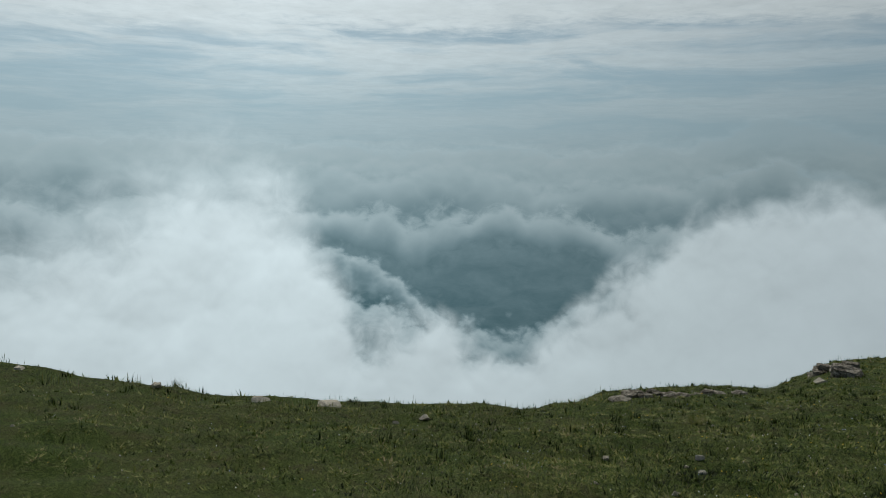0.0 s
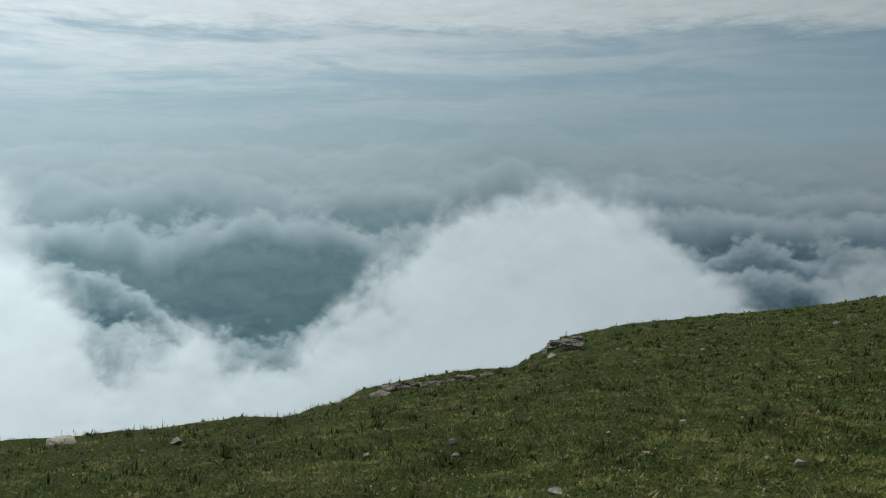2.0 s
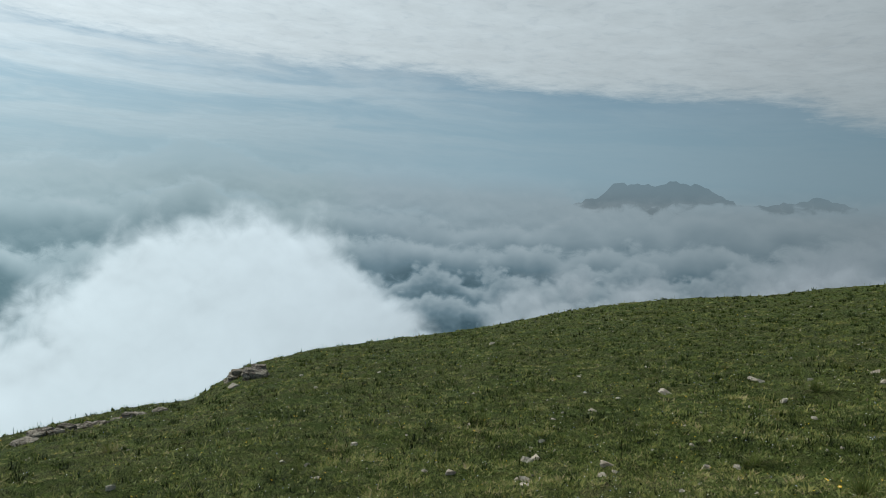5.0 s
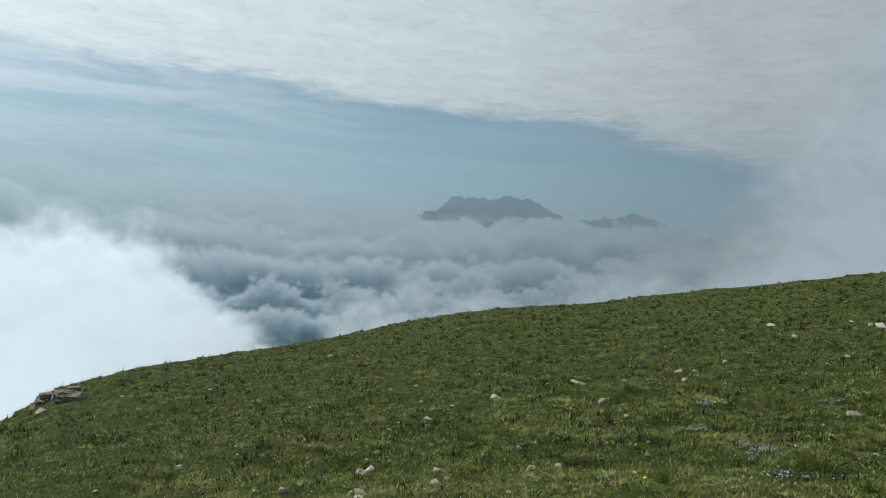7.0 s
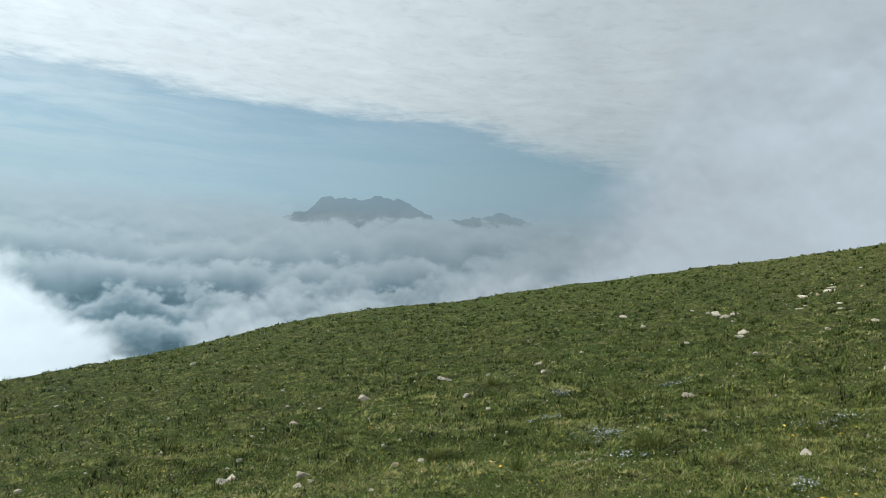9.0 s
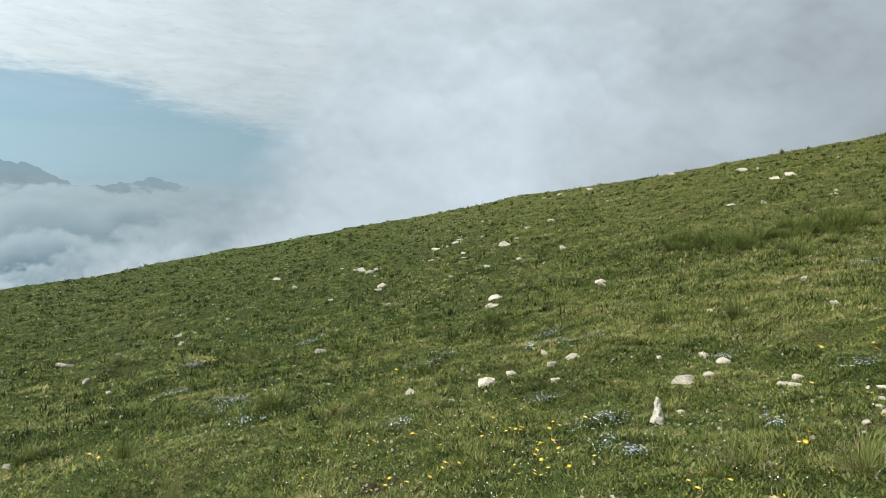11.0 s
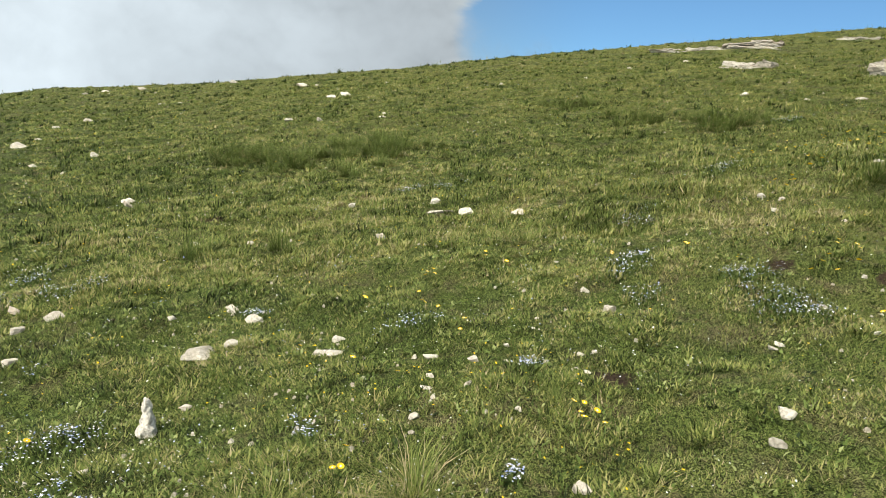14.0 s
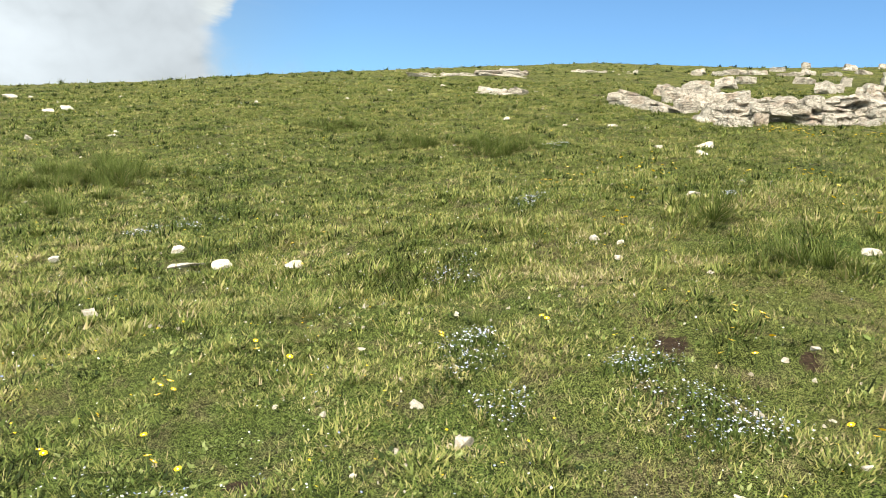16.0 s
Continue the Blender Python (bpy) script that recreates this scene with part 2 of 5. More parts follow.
def limestone_material(name="limestone", warm=1.0, lichen=0.5, pale=1.0, beds=0.0):
    mat, w = material(name)
    p = spot(w)
    own = w.add("ShaderNodeObjectInfo").outputs["Random"]
    grain, blot, wide = w.noise(p, 60.0, 6.0, 0.7), w.noise(p, 9.0, 6.0, 0.65, 0.5), w.noise(p, 1.6, 4.0, 0.6)
    tone = w.ramp(w.m("ADD", w.m("MULTIPLY", blot, 0.75), w.m("MULTIPLY", own, 0.25)),
                  [(0.25, (0.26, 0.24, 0.20)), (0.38, (0.48, 0.44, 0.375)), (0.52, (0.66, 0.61, 0.53)), (0.75, (0.77, 0.73, 0.65))])
    tone = w.mix(w.span(wide, 0.52, 0.68, 0.0, 0.5 * warm), tone, (0.46, 0.31, 0.22))
    tone = w.mix(w.span(w.noise(p, 22.0, 5.0, 0.6, 1.0), 0.56, 0.66, 0.0, lichen), tone, (0.16, 0.15, 0.12))
    tone = w.mix(w.span(grain, 0.35, 0.62, 0.45, 0.0), tone, (0.15, 0.135, 0.11))
    tone = w.mix(w.span(w.noise(p, 28.0, 5.0, 0.65, 0.6), 0.42, 0.62, 0.0, 0.35), tone, (0.34, 0.31, 0.26))
    relief = w.m("ADD", grain, w.m("MULTIPLY", blot, 2.0))
    if beds:
        # thin beds and upright cracks
        bed = w.noise(w.vm("MULTIPLY", p, (1.0, 1.0, 4.0)), 1.0, 6.0, 0.6, 0.9)
        crack = w.noise(w.vm("MULTIPLY", p, (2.6, 2.6, 1.6)), 1.0, 6.0, 0.65, 1.2)
        line = w.m("MAXIMUM", w.span(w.m("ABSOLUTE", w.m("SUBTRACT", bed, 0.5)), 0.022, 0.004), w.span(w.m("ABSOLUTE", w.m("SUBTRACT", crack, 0.5)), 0.018, 0.003))
        tone = w.mix(w.m("MULTIPLY", line, beds), tone, (0.10, 0.085, 0.065))
        relief = w.m("ADD", relief, w.m("MULTIPLY", line, -2.5))
    tone = w.mix(1.0, tone, (pale * 1.02, pale * 0.995, pale * 0.94), "MULTIPLY")
    return finish(mat, w, tone, 0.9, relief, 0.8, 0.05 if beds else 0.02, gloss=0.15)


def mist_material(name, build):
    """Mist and cloud: emission stands in for scattered daylight, with a soft, ragged outline. build gives colour and
    cover.
    """
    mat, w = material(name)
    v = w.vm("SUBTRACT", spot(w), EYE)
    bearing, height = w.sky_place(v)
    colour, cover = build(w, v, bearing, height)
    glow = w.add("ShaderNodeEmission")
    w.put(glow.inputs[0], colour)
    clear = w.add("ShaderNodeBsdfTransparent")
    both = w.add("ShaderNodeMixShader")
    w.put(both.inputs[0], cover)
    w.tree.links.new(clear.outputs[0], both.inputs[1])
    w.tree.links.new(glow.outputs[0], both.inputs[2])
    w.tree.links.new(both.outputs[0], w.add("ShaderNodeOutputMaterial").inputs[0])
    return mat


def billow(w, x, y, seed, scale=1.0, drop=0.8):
    """Heaped cloud: a field of rounded lumps upon lumps, and a difference of it that imitates light from above."""
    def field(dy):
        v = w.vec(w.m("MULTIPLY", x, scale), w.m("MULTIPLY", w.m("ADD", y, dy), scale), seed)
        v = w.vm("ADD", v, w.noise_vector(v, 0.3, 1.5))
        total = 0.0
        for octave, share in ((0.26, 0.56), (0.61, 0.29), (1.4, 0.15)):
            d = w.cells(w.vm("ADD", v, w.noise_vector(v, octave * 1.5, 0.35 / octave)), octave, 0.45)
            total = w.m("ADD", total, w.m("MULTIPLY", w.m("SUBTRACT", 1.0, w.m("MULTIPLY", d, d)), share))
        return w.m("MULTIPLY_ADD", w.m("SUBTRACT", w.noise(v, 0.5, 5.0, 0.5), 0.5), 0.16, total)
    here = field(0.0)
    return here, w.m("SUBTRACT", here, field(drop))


# rows of heaped cloud from the far to the near: tops by bearing, depth of a heap, tone of its top and of its foot, size of its lumps, small lumps or large
HEAPS = [
    ([(-60, 1.6), (-10, 1.6), (-5, 2.2), (2, 1.2), (18, 1.8), (24, 3.8), (29, 3.6), (34, 2.0), (44, 2.8), (50, 2.8), (54, 2.4), (57, 1.4), (63, 1.3), (66, 1.9), (70, 1.8), (74, 2.6), (80, 4.0), (200, 4.0)], 3.2, 0.76, 0.54, 3.4, 0),
    ([(-60, 0.6), (-27, 0.7), (-20, -0.6), (-8, -1.0), (0, -0.6), (10, -1.4), (20, -0.6), (25, 0.4), (31, -0.4), (38, -0.8), (48, -0.8), (60, 0.0), (75, 0.4), (90, 3.0), (200, 3.0)], 2.6, 0.74, 0.32, 4.0, 0),
    ([(-60, -3.0), (-10, -3.4), (0, -4.0), (5, -3.0), (10, -3.4), (14, -5.0), (18, -5.2), (30, -3.2), (38, -3.4), (45, -2.8), (52, -3.2), (60, -2.0), (70, -2.4), (80, 0.0), (200, 0.0)], 3.0, 0.80, 0.14, 4.5, 0),
    ([(-60, -6.0), (-10, -6.5), (-5, -8.2), (1, -13.0), (9, -13.0), (13, -10.0), (17, -8.0), (30, -6.0), (38, -5.6), (43, -5.0), (47, -5.4), (52, -5.8), (57, -4.0), (64, -3.6), (72, -4.2), (80, -2.0), (200, -2.0)], 2.6, 0.76, 0.03, 5.0, 1),
    ([(-60, -9.0), (-10, -10.0), (-4, -11.5), (1, -16.0), (9, -16.0), (14, -13.0), (30, -9.0), (38, -8.0), (42, -7.0), (46, -7.8), (50, -7.4), (55, -5.6), (64, -5.2), (75, -5.2), (90, -4.0), (200, -4.0)], 2.8, 0.80, 0.08, 5.0, 1),
    ([(-60, -14.0), (20, -16.0), (32, -12.0), (40, -10.2), (44, -11.2), (48, -10.6), (54, -7.6), (64, -7.0), (75, -7.0), (90, -6.0), (200, -6.0)], 3.2, 0.86, 0.32, 4.5, 1),
]


def low_cloud(w, v, bearing, height):
    """The broken layer of heaped cloud over the valley, row behind row; its shading, horizon haze and dark gaps are
    painted into the glow.
    """
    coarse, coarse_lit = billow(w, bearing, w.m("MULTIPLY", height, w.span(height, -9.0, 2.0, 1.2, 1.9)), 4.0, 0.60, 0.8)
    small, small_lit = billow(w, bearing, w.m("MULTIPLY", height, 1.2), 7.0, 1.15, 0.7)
    frayed = w.m("SUBTRACT", w.noise(w.vec(bearing, w.m("MULTIPLY", height, 1.4), 2.0), 0.9, 7.0, 0.62, 0.6), 0.5)
    # the wooded valley far below, its dimness and haze painted as tones of the sheet
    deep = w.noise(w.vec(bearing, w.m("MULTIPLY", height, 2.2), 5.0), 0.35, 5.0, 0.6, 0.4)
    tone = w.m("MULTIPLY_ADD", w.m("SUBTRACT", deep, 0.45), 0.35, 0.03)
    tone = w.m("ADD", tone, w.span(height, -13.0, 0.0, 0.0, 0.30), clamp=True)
    whole = 0.0
    for tops, depth, bright, dim, lumps, fine_kind in HEAPS:
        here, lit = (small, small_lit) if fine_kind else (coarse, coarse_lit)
        inside = w.m("SUBTRACT", w.by_bearing(bearing, tops, -20, 10), height)
        inside = w.m("MULTIPLY_ADD", w.m("SUBTRACT", here, 0.74), lumps, inside)
        inside = w.m("MULTIPLY_ADD", frayed, 1.6, inside)
        mask = w.span(inside, -0.35, 1.0) if whole else w.span(inside, -0.5, 1.2)
        # painted shading: bright at a heap's top, dim at its foot
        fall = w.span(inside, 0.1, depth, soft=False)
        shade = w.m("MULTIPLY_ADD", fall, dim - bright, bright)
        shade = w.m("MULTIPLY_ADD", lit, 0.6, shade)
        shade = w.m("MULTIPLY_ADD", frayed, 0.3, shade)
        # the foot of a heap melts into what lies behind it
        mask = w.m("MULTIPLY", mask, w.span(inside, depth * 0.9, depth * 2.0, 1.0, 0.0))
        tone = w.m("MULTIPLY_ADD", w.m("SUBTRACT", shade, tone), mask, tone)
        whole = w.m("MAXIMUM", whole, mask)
    # haze towards the horizon, mixed into the emitted tone
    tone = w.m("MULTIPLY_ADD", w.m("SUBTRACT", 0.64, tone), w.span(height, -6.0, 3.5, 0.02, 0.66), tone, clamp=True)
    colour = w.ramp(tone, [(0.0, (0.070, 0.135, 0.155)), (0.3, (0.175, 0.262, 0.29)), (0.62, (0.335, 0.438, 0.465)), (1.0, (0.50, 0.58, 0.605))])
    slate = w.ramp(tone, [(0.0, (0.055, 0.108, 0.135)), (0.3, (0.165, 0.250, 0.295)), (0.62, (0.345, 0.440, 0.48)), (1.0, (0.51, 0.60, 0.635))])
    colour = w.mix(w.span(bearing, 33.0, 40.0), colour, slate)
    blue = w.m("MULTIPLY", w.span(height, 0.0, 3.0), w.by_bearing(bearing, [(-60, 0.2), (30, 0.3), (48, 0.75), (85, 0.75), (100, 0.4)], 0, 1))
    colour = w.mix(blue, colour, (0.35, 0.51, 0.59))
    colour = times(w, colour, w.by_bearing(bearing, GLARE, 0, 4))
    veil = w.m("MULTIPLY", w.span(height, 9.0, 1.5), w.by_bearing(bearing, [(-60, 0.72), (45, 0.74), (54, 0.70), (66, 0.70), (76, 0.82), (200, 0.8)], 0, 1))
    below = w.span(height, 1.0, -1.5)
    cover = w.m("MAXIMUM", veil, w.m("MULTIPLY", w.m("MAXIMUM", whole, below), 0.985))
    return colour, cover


FOG_TOP = [(-60, -1.0), (-32, -2.6), (-25, -2.0), (-20, 0.6), (-16, 1.3), (-12.8, -0.3), (-10, -4.5), (-8, -9.0), (-6.5, -12.2), (0, -11.5),
           (2.4, -13.7), (7, -13.4), (10.3, -11.4), (13.8, -8.8), (17.6, -5.2), (19, -2.2), (24, -1.4), (30, -0.6), (36.6, -1.2), (38.5, -3.4),
           (40.5, -6.7), (46, -9.6), (50, -6.8), (63, -4.0), (71, -2.5), (78, 0.5), (83, 7.0), (88, 20.0), (126, 26.0), (130.5, 9.5), (136, 9.0), (139, 5.0)]


def near_fog(w, v, bearing, height):
    """The bright bank of fog that wells up just behind the brow; its light and shade are in the emitted colour."""
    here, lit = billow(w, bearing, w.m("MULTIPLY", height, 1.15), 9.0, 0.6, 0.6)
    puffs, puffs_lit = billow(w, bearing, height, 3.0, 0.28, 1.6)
    broad_place = w.vec(w.m("MULTIPLY", bearing, 0.05), w.m("MULTIPLY", height, 0.05), 2.0)
    large = w.noise(broad_place, 1.6, 5.0, 0.55, 0.8)
    frayed = w.m("SUBTRACT", w.noise(w.vec(bearing, height, 6.0), 0.55, 8.0, 0.62, 0.7), 0.5)
    top = w.by_bearing(bearing, FOG_TOP, -20, 30)
    soft = w.by_bearing(bearing, [(-60, 6.0), (-20, 6.0), (-12, 4.5), (-6, 2.6), (5, 1.8), (20, 1.9), (40, 2.0), (50, 2.2), (60, 2.8), (72, 3.4), (80, 6.0), (88, 7.0), (120, 5.0), (128, 4.0), (140, 3.5)], 0, 8)
    rise = w.m("ADD", w.m("SUBTRACT", top, height), w.m("MULTIPLY", w.m("SUBTRACT", here, 0.8), 6.0))
    rise = w.m("MULTIPLY_ADD", w.m("SUBTRACT", puffs, 0.8), 5.0, rise)
    rise = w.m("MULTIPLY_ADD", frayed, w.by_bearing(bearing, [(-60, 4.5), (-8, 3.5), (10, 2.2), (40, 2.2), (70, 3.0), (200, 4.0)], 0, 8), rise)
    rise = w.m("ADD", rise, w.m("MULTIPLY", w.m("SUBTRACT", large, 0.5), w.by_bearing(bearing, [(-60, 7.0), (-12, 6.0), (-4, 2.0), (50, 1.5), (64, 5.0), (110, 5.0), (128, 2.0), (200, 2.0)], 0, 8)))
    depth = w.m("DIVIDE", rise, soft)
    cover = w.span(depth, -0.6, 1.4)
    edge = w.span(depth, 4.5, 0.2)
    shade = w.m("MULTIPLY_ADD", w.m("SUBTRACT", large, 0.5), w.by_bearing(bearing, [(-60, 0.3), (60, 0.25), (85, 0.5), (130, 0.4)], 0, 1), 0.97)
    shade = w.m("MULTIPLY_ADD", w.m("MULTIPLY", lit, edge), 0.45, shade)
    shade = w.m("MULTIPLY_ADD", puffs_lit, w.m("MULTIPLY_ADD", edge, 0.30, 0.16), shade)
    shade = w.m("MULTIPLY_ADD", frayed, 0.10, shade)
    shade = w.m("MULTIPLY_ADD", w.m("MULTIPLY", w.m("SUBTRACT", here, 0.8), w.span(bearing, 100.0, 118.0)), 0.28, shade)
    shade = w.m("MULTIPLY", shade, w.span(height, -22.0, -6.0, 0.88, 1.0))
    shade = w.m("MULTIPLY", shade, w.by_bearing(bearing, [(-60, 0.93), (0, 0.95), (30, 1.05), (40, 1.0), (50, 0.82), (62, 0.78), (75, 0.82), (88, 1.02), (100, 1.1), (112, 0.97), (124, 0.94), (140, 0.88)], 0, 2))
    tint = w.ramp(w.span(bearing, -60.0, 200.0, soft=False), [(0.3, (0.645, 0.757, 0.785)), (0.55, (0.625, 0.725, 0.785)), (0.75, (0.64, 0.73, 0.79))])
    colour = times(w, times(w, tint, shade), w.by_bearing(bearing, GLARE, 0, 4))
    return colour, cover


# ---- the lie of the land ----
# bearing, how far off the brow of the hill is, its height over the start of the walk
BROW = [(-180, 51, 12.48), (-150, 42, 8.00), (-120, 32, 4.00), (-90, 24, 1.20), (-60, 16, -0.50), (-33, 12, -1.50), (-20, 11,
        -1.91), (-10, 10.5, -2.07), (0, 10.8, -2.28), (7, 11.8, -2.59), (11, 13.4, -2.96), (14, 16, -3.54), (18, 19, -4.28),
        (22, 22, -4.97), (26, 24.5, -5.53), (28, 27, -5.64), (30, 29, -5.43), (34, 32, -5.58), (43, 38, -5.81), (48, 41, -5.67),
        (52, 43, -5.20), (57, 46, -4.50), (63, 50, -3.91), (70, 56, -3.54), (76, 62, -2.50), (82, 64, -1.21), (88, 62, 0.36),
        (102, 52, 3.50), (118, 44, 5.53), (134, 42.5, 7.86), (150, 46, 10.38), (158, 49, 11.74), (168, 50, 12.05), (180, 51,
        12.48)]
# trodden spots of bare brown earth: place and breadth
BARE_EARTH = [(4.69, -0.79, 0.13), (4.72, -1.32, 0.07), (3.38, -2.17, 0.08), (3.34, -2.85, 0.05), (3.68, -4.38, 0.14), (6.77, -3.03, 0.08), (4.83, -4.56, 0.08), (3.77, -6.09, 0.1),
              (3.22, -6.17, 0.06), (9.55, -4.81, 0.15)]
_b = np.array(BROW, float)
_rng = np.random.RandomState(5)
WAVES = [(2 * math.pi / length, a, p, tall) for length, tall, count in ((6.0, 0.012, 5), (2.2, 0.012, 6), (0.9, 0.010, 7))
         for a, p in zip(_rng.uniform(0, 6.283, count), _rng.uniform(0, 6.283, count))]


def broad(x, y):
    """The smooth slope near the walk."""
    z = 0.002 -0.0304 * x -0.1887 * y + (0.0180 * x * x -0.3109 * x * y +0.0759 * y * y) / 100
    return z + 0.5 * np.exp(-((x - 3.5) ** 2 + (y + 8.9) ** 2) / 10.0)


def land(x, y, rough=True):
    """Height of the ground."""
    x, y = np.asarray(x, float), np.asarray(y, float)
    r, az = np.hypot(x, y), np.degrees(np.arctan2(x, y))
    d, top = np.interp(az, _b[:, 0], _b[:, 1]), np.interp(az, _b[:, 0], _b[:, 2])
    ux, uy = x / np.maximum(r, 1e-6), y / np.maximum(r, 1e-6)
    near = np.minimum(r, d)
    z = broad(ux * near, uy * near) + (top - broad(ux * d, uy * d)) * (near / d) ** 2.2
    out = np.maximum(r - d, 0.0)
    steep = 0.5 - 0.5 * np.tanh((top + 1.0) / 2.0)
    sight = (top - 1.6) / d
    bend, reach = 0.012 + 0.25 * steep, 26.0 - 19.0 * steep
    z = z + sight * out - bend * out ** 2 / (1 + out / reach)
    if rough:
        for k, a, p, tall in WAVES:
            z = z + tall * np.clip(1.5 - 0.045 * r * k / 7.0, 0.0, 1.0) * np.sin(k * (x * math.cos(a) + y * math.sin(a)) + p + 1.7 * np.sin(0.37 * k * (x * math.sin(a) - y * math.cos(a))))
    deep = -950.0 + 40.0 * np.sin(x / 310.0) * np.cos(y / 270.0)
    return np.where(r < 5.0, z, np.logaddexp(z / 12.0, deep / 12.0) * 12.0)

# ---- helpers for meshes ----
def mesh_from(name, verts, faces, smooth=True):
    me = bpy.data.meshes.new(name)
    me.from_pydata(verts, [], faces)
    me.update()
    if smooth:
        me.polygons.foreach_set("use_smooth", [True] * len(me.polygons))
    return me


def mesh_fast(name, verts, corners, sizes):
    """A big mesh from arrays: corner indices of all faces in a row, and the corners of each face."""
    me = bpy.data.meshes.new(name)
    me.vertices.add(len(verts))
    me.vertices.foreach_set("co", np.asarray(verts, np.float32).ravel())
    me.loops.add(len(corners))
    me.loops.foreach_set("vertex_index", np.asarray(corners, np.int32))
    starts = np.concatenate([[0], np.cumsum(sizes)[:-1]]).astype(np.int32)
    me.polygons.add(len(sizes))
    me.polygons.foreach_set("loop_start", starts)
    me.update(calc_edges=True)
    return me


def part(name, bm, mat, parent, label="", smooth=False):
    """Links a bmesh as one mesh object under a thing or a part."""
    me = bpy.data.meshes.new(name)
    bm.to_mesh(me)
    bm.free()
    if smooth:
        me.polygons.foreach_set("use_smooth", [True] * len(me.polygons))
    me.materials.append(mat)
    ob = new(name, me)
    ob.parent = parent
    return tagged(ob, label)


TURF = turf_material(BARE_EARTH)
LIMESTONE = limestone_material(warm=0.7, lichen=0.3, pale=0.96)

# ---- ground: one sheet from the meadow over the brow down to the valley and out to the horizon ----
rings = np.concatenate([np.geomspace(0.5, 75.0, 260), np.geomspace(79.0, 4600.0, 46)])
turns = np.radians(np.arange(-180.0, 180.0, 0.75))
rr, tt = np.meshgrid(rings, turns, indexing="ij")
gx, gy = rr * np.sin(tt), rr * np.cos(tt)
gz = land(gx, gy)
verts = np.concatenate([[[0.0, 0.0, float(land(0.0, 0.0))]], np.stack([gx, gy, gz], -1).reshape(-1, 3)])
n_ring, n_turn = rr.shape
i, j = np.meshgrid(np.arange(n_ring - 1), np.arange(n_turn), indexing="ij")
k = (j + 1) % n_turn
quads = np.stack([1 + i * n_turn + j, 1 + i * n_turn + k, 1 + (i + 1) * n_turn + k, 1 + (i + 1) * n_turn + j], -1).reshape(-1, 4)
fan = np.stack([np.zeros(n_turn, int), 1 + (np.arange(n_turn) + 1) % n_turn, 1 + np.arange(n_turn)], -1)
me = mesh_fast("ground", verts, np.concatenate([quads.ravel(), fan.ravel()]), np.concatenate([np.full(len(quads), 4), np.full(n_turn, 3)]))
me.polygons.foreach_set("use_smooth", np.ones(len(me.polygons), bool))
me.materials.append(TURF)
tagged(new("ground", me), "mountain meadow slope of short green grass falling to a valley", "ground", kind="structure")


# ---- cloud and mist ----
def curtain(name, radius, low, high, first, last, mat, label):
    """A curved, glowing sheet of mist far round the hilltop."""
    cols, rows = 90, 24
    verts, faces = [], []
    for r in range(rows + 1):
        e = radians(low + (high - low) * r / rows)
        for c in range(cols + 1):
            a = radians(first + (last - first) * c / cols)
            verts.append((radius * math.sin(a), radius * math.cos(a), EYE[2] + radius * math.tan(e)))
    for r in range(rows):
        for c in range(cols):
            p = r * (cols + 1) + c
            faces.append((p, p + 1, p + cols + 2, p + cols + 1))
    me = mesh_from(name, verts, faces)
    me.materials.append(mat)
    ob = new(name, me)
    ob.visible_shadow = False
    return tagged(ob, label, "cloud", kind="structure")


curtain("backdrop_cloud_layer", 2400.0, -24.0, 9.0, -70.0, 150.0, mist_material("low_cloud", low_cloud), "broken grey layer of heaped cloud with painted shading over a dark valley")
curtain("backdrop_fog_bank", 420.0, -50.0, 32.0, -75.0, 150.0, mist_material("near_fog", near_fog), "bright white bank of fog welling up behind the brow")

